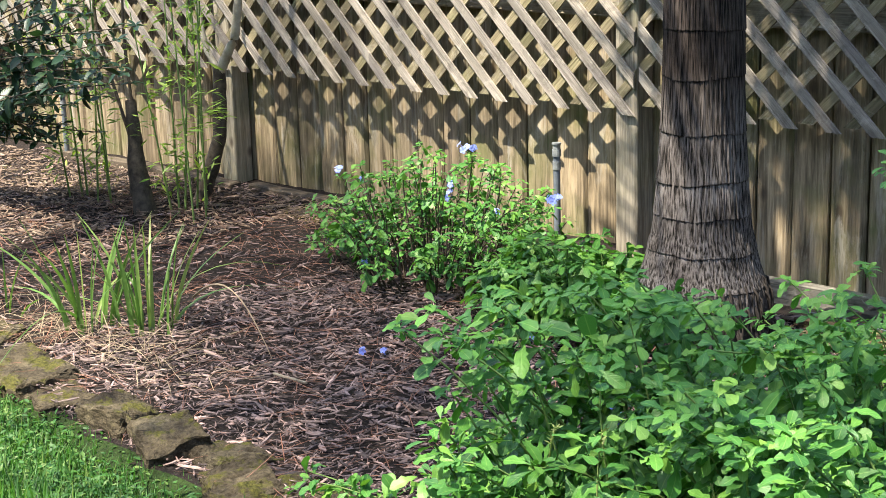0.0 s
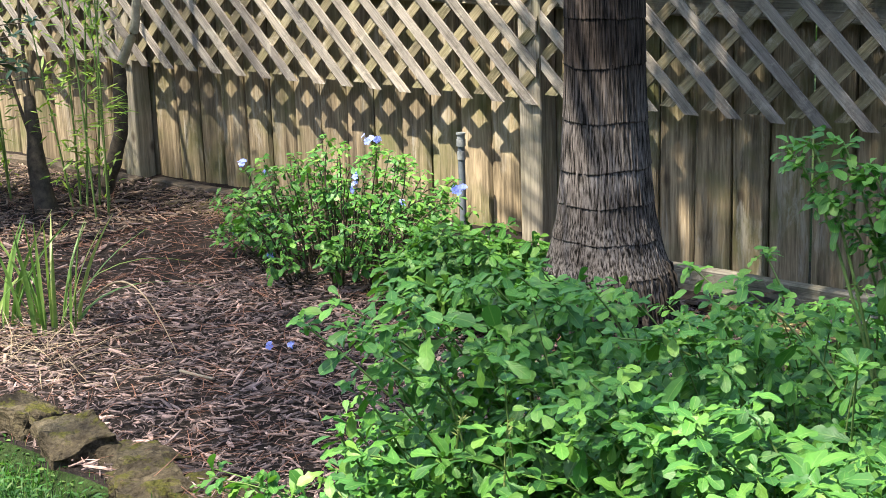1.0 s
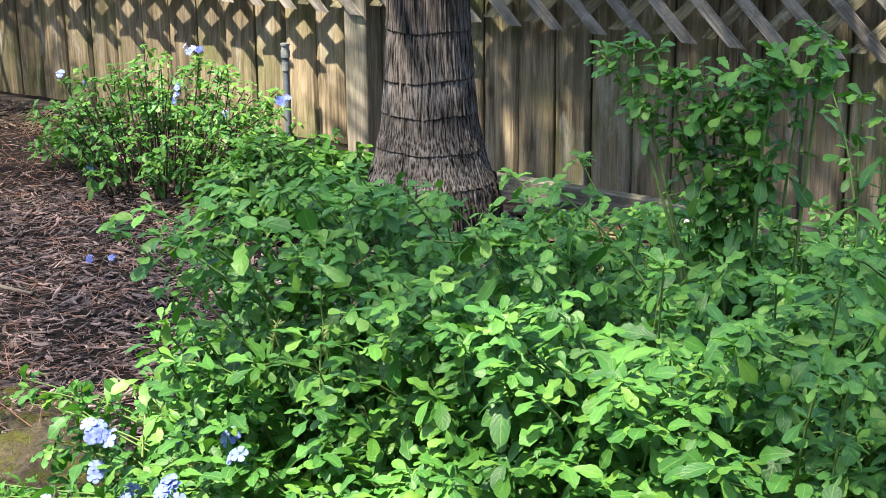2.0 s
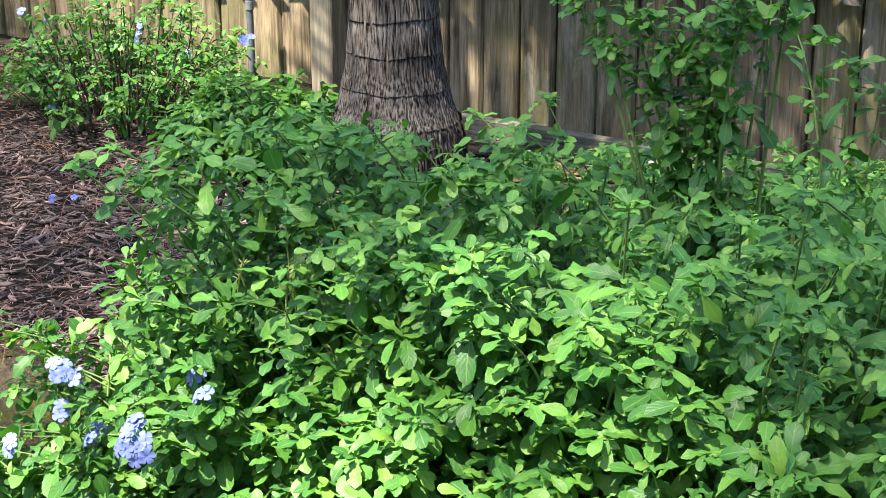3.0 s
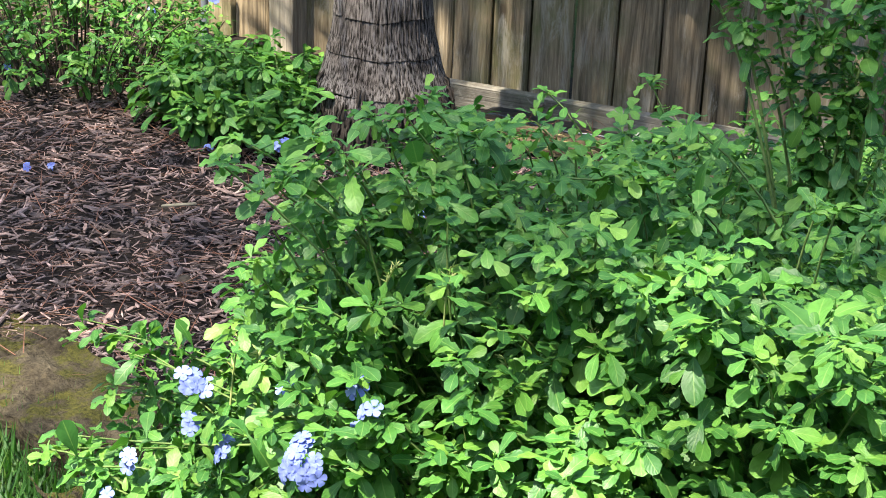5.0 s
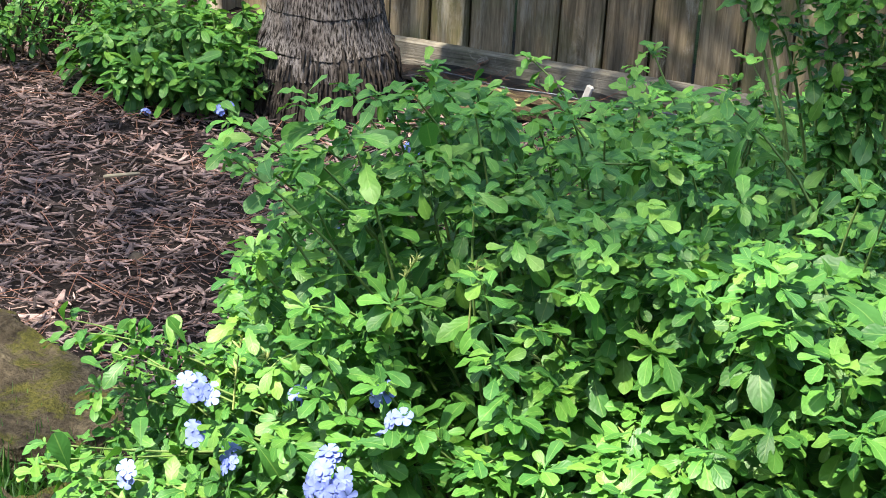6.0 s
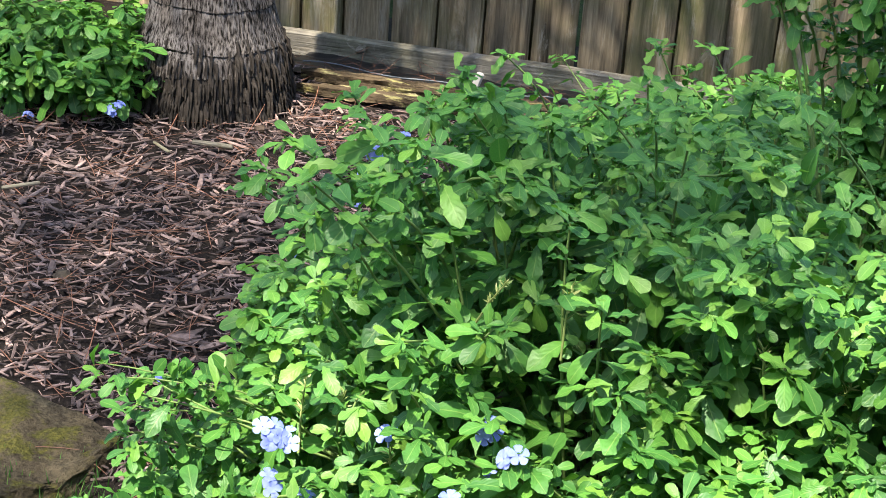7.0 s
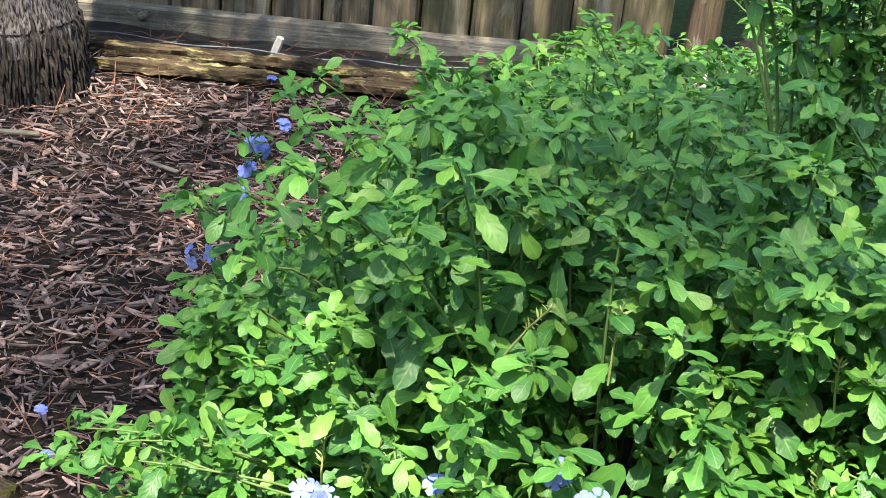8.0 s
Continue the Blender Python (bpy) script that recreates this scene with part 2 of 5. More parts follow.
def stone_material():
    m, nt, lk, b = material("mossy_sandstone", 0.92, 0.15)
    big = noise_at(nt, lk, coords(nt, lk), 9, 6, 0.65)
    layers = noise_at(nt, lk, coords(nt, lk, (1, 1, 5)), 16, 5, 0.7)
    base = ramp(nt, lk, big, [(0.25, (0.05, 0.04, 0.028)), (0.5, (0.105, 0.084, 0.056)), (0.75, (0.22, 0.185, 0.125))])
    base = mix(nt, lk, base, ramp(nt, lk, layers, [(0.3, (0.5, 0.48, 0.45)), (0.65, (1, 1, 1))]), 0.7, "MULTIPLY")
    geo, sep = nt.new("ShaderNodeNewGeometry"), nt.new("ShaderNodeSeparateXYZ")
    lk.new(geo.outputs["Normal"], sep.inputs[0])
    patch = noise_at(nt, lk, coords(nt, lk), 11, 5, 0.7)
    amount = calc(nt, lk, "MULTIPLY", ramp(nt, lk, sep.outputs[2], [(0.35, (0, 0, 0)), (0.75, (1, 1, 1))]),
                  ramp(nt, lk, patch, [(0.49, (0, 0, 0)), (0.57, (0.9, 0.9, 0.9))]))
    dirt = noise_at(nt, lk, coords(nt, lk), 5, 6, 0.75, 1.0)
    base = mix(nt, lk, base, (0.035, 0.028, 0.022), calc(nt, lk, "MULTIPLY", ramp(nt, lk, dirt, [(0.45, (0, 0, 0)), (0.62, (1, 1, 1))]), 0.6))
    speck = noise_at(nt, lk, coords(nt, lk), 70, 5, 0.75)
    base = mix(nt, lk, base, ramp(nt, lk, speck, [(0.36, (0.35, 0.33, 0.3)), (0.5, (0.9, 0.9, 0.88)), (0.68, (1.35, 1.32, 1.25))]), 0.85, "MULTIPLY")
    fuzz = noise_at(nt, lk, coords(nt, lk), 120, 3, 0.7)
    moss = ramp(nt, lk, fuzz, [(0.3, (0.035, 0.036, 0.009)), (0.7, (0.13, 0.122, 0.026))])
    lk.new(mix(nt, lk, base, moss, amount), b.inputs["Base Color"])
    bumped(nt, lk, b, calc(nt, lk, "ADD", layers, calc(nt, lk, "ADD", speck, calc(nt, lk, "MULTIPLY", fuzz, 0.4))), 1.0, 0.016)
    return m


STONE = stone_material()


def soil_material(name, low, mid, high, scale):
    m, nt, lk, b = material(name, 0.95, 0.15)
    c = coords(nt, lk, (1, 1, 1), False)
    fine, wide = noise_at(nt, lk, c, scale, 6, 0.7, 0.5), noise_at(nt, lk, c, 2.2, 4, 0.6)
    base = ramp(nt, lk, fine, [(0.3, low), (0.55, mid), (0.8, high)])
    base = mix(nt, lk, base, ramp(nt, lk, wide, [(0.3, (0.7, 0.68, 0.66)), (0.7, (1.2, 1.15, 1.1))]), 0.8, "MULTIPLY")
    lk.new(base, b.inputs["Base Color"])
    bumped(nt, lk, b, fine, 1.0, 0.02)
    return m


MULCH = soil_material("shredded_mulch", (0.008, 0.006, 0.0055), (0.026, 0.020, 0.018), (0.09, 0.07, 0.062), 75)
LAWN = soil_material("lawn_soil", (0.015, 0.022, 0.008), (0.03, 0.055, 0.015), (0.06, 0.11, 0.03), 60)

# ---- builders ----


def mesh_of(name, verts, faces, mat, uv=None, smooth=True):
    me = bpy.data.meshes.new(name)
    verts = np.asarray(verts, dtype=float)
    if isinstance(faces, np.ndarray):
        k = faces.shape[1]
        me.vertices.add(len(verts))
        me.vertices.foreach_set("co", verts.ravel())
        me.loops.add(faces.size)
        me.loops.foreach_set("vertex_index", faces.ravel())
        me.polygons.add(len(faces))
        me.polygons.foreach_set("loop_start", np.arange(0, faces.size, k))
        me.polygons.foreach_set("loop_total", np.full(len(faces), k))
        me.update(calc_edges=True)
    else:
        me.from_pydata([tuple(v) for v in verts], [], faces)
    if uv is not None:
        layer = me.uv_layers.new(name="UVMap")
        idx = np.empty(len(me.loops), dtype=np.int32)
        me.loops.foreach_get("vertex_index", idx)
        layer.data.foreach_set("uv", np.asarray(uv, dtype=float)[idx].ravel())
    me.polygons.foreach_set("use_smooth", np.full(len(me.polygons), smooth))
    me.materials.append(mat)
    me.update()
    return me


def part(name, me, parent, label="", at=None):
    """One mesh object under a thing; me is a mesh."""
    ob = new(name, me)
    ob.parent = parent
    if at is not None:
        ob.matrix_basis = at
    return tagged(ob, label)


def thing(name, label, category, group="", at=None, kind=""):
    ob = tagged(new(name), label, category, group, kind)
    ob.empty_display_size = 0.1
    if at is not None:
        ob.matrix_basis = at
    return ob


def solid(name, me, label, category, group="", at=None, kind=""):
    ob = tagged(new(name, me), label, category, group, kind)
    if at is not None:
        ob.matrix_basis = at
    return ob


def box_mesh(name, size, mat, bevel=0.004, cut=1, wobble=0.0, seed=0, origin=(0, 0, 0)):
    """A worn block; origin shifts it from its centre."""
    bm = bmesh.new()
    bmesh.ops.create_cube(bm, size=1)
    bmesh.ops.scale(bm, vec=size, verts=bm.verts)
    if cut > 1:
        axis = max(range(3), key=lambda i: size[i])
        for i in range(1, cut):
            co = [0, 0, 0]
            no = [0, 0, 0]
            co[axis], no[axis] = -size[axis] / 2 + size[axis] * i / cut, 1
            bmesh.ops.bisect_plane(bm, geom=bm.verts[:] + bm.edges[:] + bm.faces[:], plane_co=co, plane_no=no)
    if bevel:
        sharp = [e for e in bm.edges if len(e.link_faces) == 2 and e.calc_face_angle(0) > 0.5]
        bmesh.ops.bevel(bm, geom=sharp, offset=bevel, segments=1, affect="EDGES")
    rnd = random.Random(seed)
    for v in bm.verts:
        if wobble:
            n = noise.noise_vector(v.co * 9 + Vector((seed * 7.3, 1, 2)))
            v.co += n * wobble
        v.co += Vector(origin)
    me = bpy.data.meshes.new(name)
    bm.to_mesh(me)
    bm.free()
    me.materials.append(mat)
    return me


def tube(points, radii, sides=6):
    """Verts and quads of a tube along points."""
    pts = np.asarray(points, float)
    n = len(pts)
    tan = np.gradient(pts, axis=0)
    tan /= np.linalg.norm(tan, axis=1)[:, None] + 1e-9
    ref = np.where(np.abs(tan[:, 2:3]) > 0.9, np.array([[1.0, 0, 0]]), np.array([[0, 0, 1.0]]))
    a = np.cross(tan, ref)
    a /= np.linalg.norm(a, axis=1)[:, None] + 1e-9
    b = np.cross(tan, a)
    ang = np.linspace(0, 2 * np.pi, sides, endpoint=False)
    r = np.asarray(radii, float).reshape(-1, 1, 1) * np.ones((n, 1, 1))
    v = pts[:, None] + r * (np.cos(ang)[None, :, None] * a[:, None] + np.sin(ang)[None, :, None] * b[:, None])
    i, j = np.meshgrid(np.arange(n - 1), np.arange(sides), indexing="ij")
    k = (j + 1) % sides
    f = np.stack([i * sides + j, i * sides + k, (i + 1) * sides + k, (i + 1) * sides + j], -1).reshape(-1, 4)
    return v.reshape(-1, 3), f


class Pile:
    """Gathers quads of many small pieces for one mesh."""

    def __init__(self):
        self.v, self.f, self.u, self.n = [], [], [], 0

    def add(self, v, f, u=None):
        self.v.append(v)
        self.f.append(f + self.n)
        self.u.append(u if u is not None else np.full((len(v), 2), 0.25))
        self.n += len(v)

    def mesh(self, name, mat, smooth=True):
        return mesh_of(name, np.concatenate(self.v), np.concatenate(self.f), mat, np.concatenate(self.u), smooth)


def leaf_shape(profile, curl, fold, wave, seed):
    """A leaf one unit long along x: profile of (station, half width)."""
    rnd = random.Random(seed)
    v, u = [], []
    for i, (s, w) in enumerate(profile):
        z = -curl * s * s + 0.06 * s
        for side in (-1, 0, 1):
            edge = wave * math.sin(i * 2.1 + side + seed) * (1 if side else 0) * min(1, w * 3)
            v.append((s, side * w * rnd.uniform(0.92, 1.08), z + abs(side) * w * fold + edge))
            u.append((s, 0.5 + 0.5 * side))
    f = []
    for i in range(len(profile) - 1):
        for c in (0, 1):
            a = i * 3 + c
            f.append((a, a + 3, a + 4, a + 1))
    return np.array(v), np.array(f), np.array(u)


SPOON = [(0, 0.016), (0.2, 0.045), (0.36, 0.115), (0.54, 0.185), (0.70, 0.235), (0.85, 0.222), (0.95, 0.150), (1, 0.045)]
OBLONG = [(0, 0.016), (0.15, 0.07), (0.27, 0.135), (0.38, 0.130), (0.52, 0.205), (0.64, 0.190), (0.78, 0.225), (0.9, 0.155), (1, 0.04)]
OVAL = [(0, 0.02), (0.1, 0.05), (0.28, 0.17), (0.5, 0.21), (0.72, 0.165), (0.88, 0.09), (1, 0.005)]
LANCE = [(0, 0.015), (0.2, 0.07), (0.45, 0.10), (0.7, 0.075), (1, 0.004)]
SPOONS = [leaf_shape(SPOON, c, f, w, i) for i, (c, f, w) in enumerate(
    [(0.25, 0.15, 0.04), (0.40, 0.2, 0.05), (0.12, 0.10, 0.045), (0.6, 0.2, 0.04)])]
SPOONS += [leaf_shape(OBLONG, c, f, w, i + 7) for i, (c, f, w) in enumerate([(0.35, 0.22, 0.10), (0.2, 0.18, 0.11), (0.5, 0.25, 0.09)])]
BROADS = [leaf_shape([(0, 0.02), (0.28, 0.10), (0.55, 0.19), (0.75, 0.22), (0.91, 0.17), (1, 0.05)], c, f, 0.06, i) for i, (c, f) in enumerate([(0.25, 0.15), (0.45, 0.25), (0.1, 0.12), (0.6, 0.2)])]
SMALLS = [leaf_shape([(0, 0.02), (0.35, 0.11), (0.62, 0.225), (0.84, 0.235), (0.96, 0.15), (1, 0.06)], k, f, 0.02, i) for i, (k, f) in enumerate([(0.25, 0.25), (0.45, 0.3), (0.1, 0.2)])]
OVALS = [leaf_shape(OVAL, c, f, 0.015, i) for i, (c, f) in enumerate([(0.15, 0.25), (0.3, 0.35), (0.05, 0.2)])]
LANCES = [leaf_shape(LANCE, c, f, 0.01, i) for i, (c, f) in enumerate([(0.15, 0.25), (0.35, 0.3), (0.0, 0.2)])]


def frames_for(d, up):
    d = d / (np.linalg.norm(d, axis=1)[:, None] + 1e-9)
    y = np.cross(up, d)
    y /= np.linalg.norm(y, axis=1)[:, None] + 1e-9
    return np.stack([d, y, np.cross(d, y)], -1)


def lay(pile, protos, pos, d, up, size, rng):
    """Adds a leaf at each pos, pointing along d, its face towards up."""
    rot = frames_for(d, up)
    which = rng.integers(0, len(protos), len(pos))
    for k, (v, f, u) in enumerate(protos):
        m = which == k
        c = int(m.sum())
        if not c:
            continue
        w = np.einsum("nij,vj->nvi", rot[m], v) * size[m][:, None, None] + pos[m][:, None]
        ff = (f[None] + (np.arange(c) * len(v))[:, None, None]).reshape(-1, f.shape[1])
        pile.add(w.reshape(-1, 3), ff, np.tile(u, (c, 1)))


def bezier(a, b, c, t):
    t = t[:, None]
    return (1 - t) ** 2 * a + 2 * t * (1 - t) * b + t * t * c


def shrub_leaves(tips, bases, rng, length, count, start=0.35, lean=0.5, rosette=6, droop=-0.14):
    """Stem paths and leaf places of a shrub with arching stems."""
    stems, P, D, U, S, young = [], [], [], [], [], []
    for tip, base in zip(tips, bases):
        rise = rng.uniform(0.55, 1.05)
        mid = np.array([base[0] + (tip[0] - base[0]) * lean, base[1] + (tip[1] - base[1]) * lean, base[2] + (tip[2] - base[2]) * rise])
        mid[:2] += rng.normal(0, 0.04, 2)
        path = bezier(base, mid, tip, np.linspace(0, 1, 9))
        stems.append(path)
        nodes = max(3, count // 3)
        ts = np.minimum(start + (1.0 - start) * (np.arange(count) // 3 + rng.uniform(0, 0.25, count)) / nodes, 1.0) ** 0.9
        pts = bezier(base, mid, tip, ts)
        tan = bezier(base, mid, tip, np.minimum(ts + 0.02, 1.02)) - pts
        tan /= np.linalg.norm(tan, axis=1)[:, None] + 1e-9
        az = np.arange(count) * 2.4 + rng.uniform(0, 6.28)
        ref = np.array([0.0, 0, 1]) + rng.normal(0, 0.05, 3)
        a = np.cross(tan, ref)
        a /= np.linalg.norm(a, axis=1)[:, None] + 1e-6
        b = np.cross(tan, a)
        out = np.cos(az)[:, None] * a + np.sin(az)[:, None] * b
        d = out + tan * rng.uniform(0.1, 0.5, (count, 1))
        d[:, 2] = d[:, 2] * 0.55 + rng.normal(droop, 0.32, count)
        size = length * np.clip(rng.lognormal(-0.10, 0.40, count), 0.40, 1.42) * np.where(ts > 0.9, 0.8, 1.0)
        up = np.array([0, -0.15, 1.0]) + tan * 0.15 + rng.normal(0, 0.38, (count, 3))
        P.append(pts), D.append(d), U.append(up), S.append(size), young.append(ts > 0.93)
        # small leaves in the axils
        k = rng.integers(0, count, count)
        dd = d[k] + rng.normal(0, 0.6, (count, 3))
        P.append(pts[k]), D.append(dd), U.append(up[k]), S.append(length * rng.uniform(0.34, 0.62, count)), young.append(np.zeros(count, bool))
        # the fan of leaves at the tip
        az = rng.uniform(0, 6.28) + np.arange(rosette) * 6.28 / rosette
        d = np.stack([np.cos(az), np.sin(az), rng.uniform(-0.25, 0.45, rosette)], -1) + tan[-1] * 0.35
        P.append(np.repeat(tip[None], rosette, 0)), D.append(d)
        U.append(np.array([0, 0, 1.0]) + rng.normal(0, 0.25, (rosette, 3)))
        S.append(length * rng.uniform(0.55, 1.0, rosette)), young.append(rng.random(rosette) < 0.12)
    return stems, np.concatenate(P), np.concatenate(D), np.concatenate(U), np.concatenate(S), np.concatenate(young)


def stems_mesh(name, stems, mat, thick=0.003, sides=4):
    pile = Pile()
    for path in stems:
        v, f = tube(path, np.linspace(thick, thick * 0.45, len(path)), sides)
        pile.add(v, f)
    return pile.mesh(name, mat)


def floret(radius=0.0118):
    """Verts and quads of a five-petalled flower that faces +z."""
    v, f = [], []
    for i in range(5):
        a = i * 2 * math.pi / 5
        base = len(v)
        for s, w, z in ((0.05, 0.06, 0.0), (0.45, 0.3, 0.12), (0.8, 0.42, 0.14), (1.0, 0.16, 0.06)):
            for side in (-1, 0, 1):
                x, y = s, side * w
                v.append((radius * (x * math.cos(a) - y * math.sin(a)), radius * (x * math.sin(a) + y * math.cos(a)), radius * (z + 0.06 * abs(side))))
        for r in range(3):
            for c in (0, 1):
                q = base + r * 3 + c
                f.append((q, q + 3, q + 4, q + 1))
    tv, tf = tube([(0, 0, 0.02 * radius), (0, 0, -1.6 * radius)], [0.12 * radius, 0.07 * radius], 5)
    n = len(v)
    return np.concatenate([np.array(v), tv]), np.concatenate([np.array(f), tf + n])


FLORET = floret()


def flower_head(rng, count, radius=0.03, size=1.0, face=(0, -0.3, 1)):
    """A rounded head of florets; one mesh."""
    pile = Pile()
    face = np.array(face, float) / np.linalg.norm(face)
    for i in range(count):
        d = face * rng.uniform(0.7, 1.4) + rng.normal(0, 0.45, 3)
        d /= np.linalg.norm(d)
        rot = frames_for(d[None], rng.normal(0, 1, (1, 3)))[0][:, [1, 2, 0]]
        v = (FLORET[0] * size * rng.uniform(0.85, 1.1)) @ rot.T + d * radius * rng.uniform(0.75, 1.05)
        pile.add(v, FLORET[1])
    return pile.mesh("flower_head", PETAL)

# ---- ground ----


def stone_line(x):
    """Where the mulch ends and the lawn begins."""
    return -2.27 - 0.10 * math.sin((x + 0.9) * 1.5) - (0.25 * max(0.0, min(1.0, x)) if x > 0 else 0.0) + (0.22 * min(1.5, -x - 0.9) if x < -0.9 else 0.0)


def ground_height(x, y):
    z = 0.018 * noise.noise((x * 1.7, y * 1.7, 0.3)) + 0.008 * noise.noise((x * 7, y * 7, 4.0))
    dip = max(0.0, min(1.0, (x + 0.25) / 0.25)) * max(0.0, min(1.0, (y + 0.42) / 0.30))
    z -= 0.065 * dip * (1 if y < 1 else max(0, 2 - y))
    if y < stone_line(x) and y > -6:
        z -= 0.05 * min(1.0, (stone_line(x) - y) / 0.1)
    return z


def axis_steps(lo, hi, step, far):
    mid = list(np.arange(lo, hi + step / 2, step))
    grow, s, x = [], step, hi
    while x < far:
        s *= 1.5
        x += s
        grow.append(x)
    back, s, x = [], step, lo
    while x > -far:
        s *= 1.5
        x -= s
        back.append(x)
    return back[::-1] + mid + grow


gx, gy = axis_steps(-4.8, 3.4, 0.04, 300), axis_steps(-3.6, 0.4, 0.04, 300)
gv = [(x, y, ground_height(x, y) if abs(x) < 8 and abs(y) < 8 else -0.05) for y in gy for x in gx]
nx = len(gx)
gi, gj = np.meshgrid(np.arange(len(gy) - 1), np.arange(nx - 1), indexing="ij")
gf = np.stack([gi * nx + gj, gi * nx + gj + 1, (gi + 1) * nx + gj + 1, (gi + 1) * nx + gj], -1).reshape(-1, 4)
ground_mesh = mesh_of("ground", gv, gf, MULCH)
ground_mesh.materials.append(LAWN)
for poly in ground_mesh.polygons:
    c = poly.center
    poly.material_index = 1 if c.y < stone_line(c.x) or c.y > 0.4 or abs(c.x) > 6 else 0
ground = solid("ground", ground_mesh, "brown shredded mulch bed beside a green lawn", "ground", kind="structure")

# ---- unseen walls added around the lawn to block low sky light ----
PLASTER = plain("tan_plaster", (0.20, 0.17, 0.14), (0.30, 0.26, 0.21), 8, 0.9, 0.2, 0.3)
for wall_name, size, at in (("wall_south", (19.0, 0.25, 4.6), pose(1.0, -8.6, 2.2)), ("wall_east", (0.25, 9.0, 3.2), pose(8.2, -4.0, 1.5)), ("wall_west", (0.25, 6.0, 3.2), pose(-7.6, -5.4, 1.5))):
    solid(wall_name, box_mesh(wall_name, size, PLASTER, 0.02), "unseen plain tan wall added to block low sky light", "wall", at=at, kind="structure")

# ---- fence ----
fence = thing("fence", "weathered wooden picket fence with green algae stains", "fence")
PITCH = 0.140


def picket_mesh(seed):
    rnd = random.Random(seed)
    w, h = 0.1325, 1.86
    prof = [(-w / 2, 0.018), (-w / 2, 0.008), (-w / 2 + 0.012, -0.003), (-0.02, -0.006), (0.025, -0.0055), (w / 2 - 0.011, -0.0025), (w / 2, 0.009), (w / 2, 0.018)]
    v, levels = [], 9
    for i in range(levels):
        z = h * i / (levels - 1)
        for x, y in prof:
            v.append((x + rnd.uniform(-0.0015, 0.0015), y + rnd.uniform(-0.002, 0.002), z))
    k = len(prof)
    f = [(i * k + j, i * k + (j + 1) % k, (i + 1) * k + (j + 1) % k, (i + 1) * k + j) for i in range(levels - 1) for j in range(k)]
    f += [tuple(range(k))[::-1], tuple((levels - 1) * k + j for j in range(k))]
    return mesh_of("picket", v, f, PICKET, smooth=False)


pickets = [picket_mesh(i) for i in range(6)]
rnd = random.Random(4)
JOINTS = {1: 0.139, 2: 0.268, 3: 0.415}
for i in range(-34, 13):
    a, b = JOINTS.get(i, PITCH * i), JOINTS.get(i + 1, PITCH * (i + 1))
    x = (a + b) / 2
    if abs(x + 0.60) < 0.03:
        continue
    narrow = (b - a - (0.012 if i in (-1, 0, 2, 3, 6, 7) else rnd.uniform(0.003, 0.007))) / 0.1325
    m = pose(x + rnd.uniform(-0.001, 0.001), rnd.uniform(-0.004, 0.005), -0.06 + rnd.uniform(-0.01, 0.01), 0, rnd.uniform(-0.25, 0.25), 0)
    part("picket", rnd.choice(pickets), fence, at=m @ Matrix.Diagonal((narrow, 1, 1, 1)))
# added backing row that keeps light out of most gaps
for i in range(-33, 13):
    if i not in (0, 3, 7, -9, -16):
        part("picket", rnd.choice(pickets), fence, at=pose(PITCH * i, 0.078, -0.06, 0, 0, 0))
post_mesh = box_mesh("post", (0.092, 0.092, 2.0), POST, 0.004, 8, 0.002, 3, (0, 0, 0.9))
part("post", box_mesh("post", (0.085, 0.085, 2.0), OLD_POST, 0.012, 8, 0.004, 9, (0, 0, 0.9)), fence, "dark brown weathered post", pose(1.9, -0.045, -0.1))
for x, y in ((-0.587, -0.052), (-2.72, -0.052), (-4.7, -0.052)):
    part("post", post_mesh, fence, "grey square post", pose(x, y, -0.1))
short_rail = box_mesh("rail", (0.42, 0.04, 0.085), BOARD, 0.005, 3, 0.002, 6)
for z in (0.86, 1.6):
    part("rail", short_rail, fence, "horizontal grey rail behind the lattice", pose(1.67, -0.031, z))
rail_mesh = box_mesh("rail", (2.0, 0.04, 0.085), BOARD, 0.005, 8, 0.002, 5)
for x in (-3.75, -1.65, 0.45):
    for z in (0.86, 1.6):
        part("rail", rail_mesh, fence, "horizontal grey rail behind the lattice", pose(x, -0.031, z))


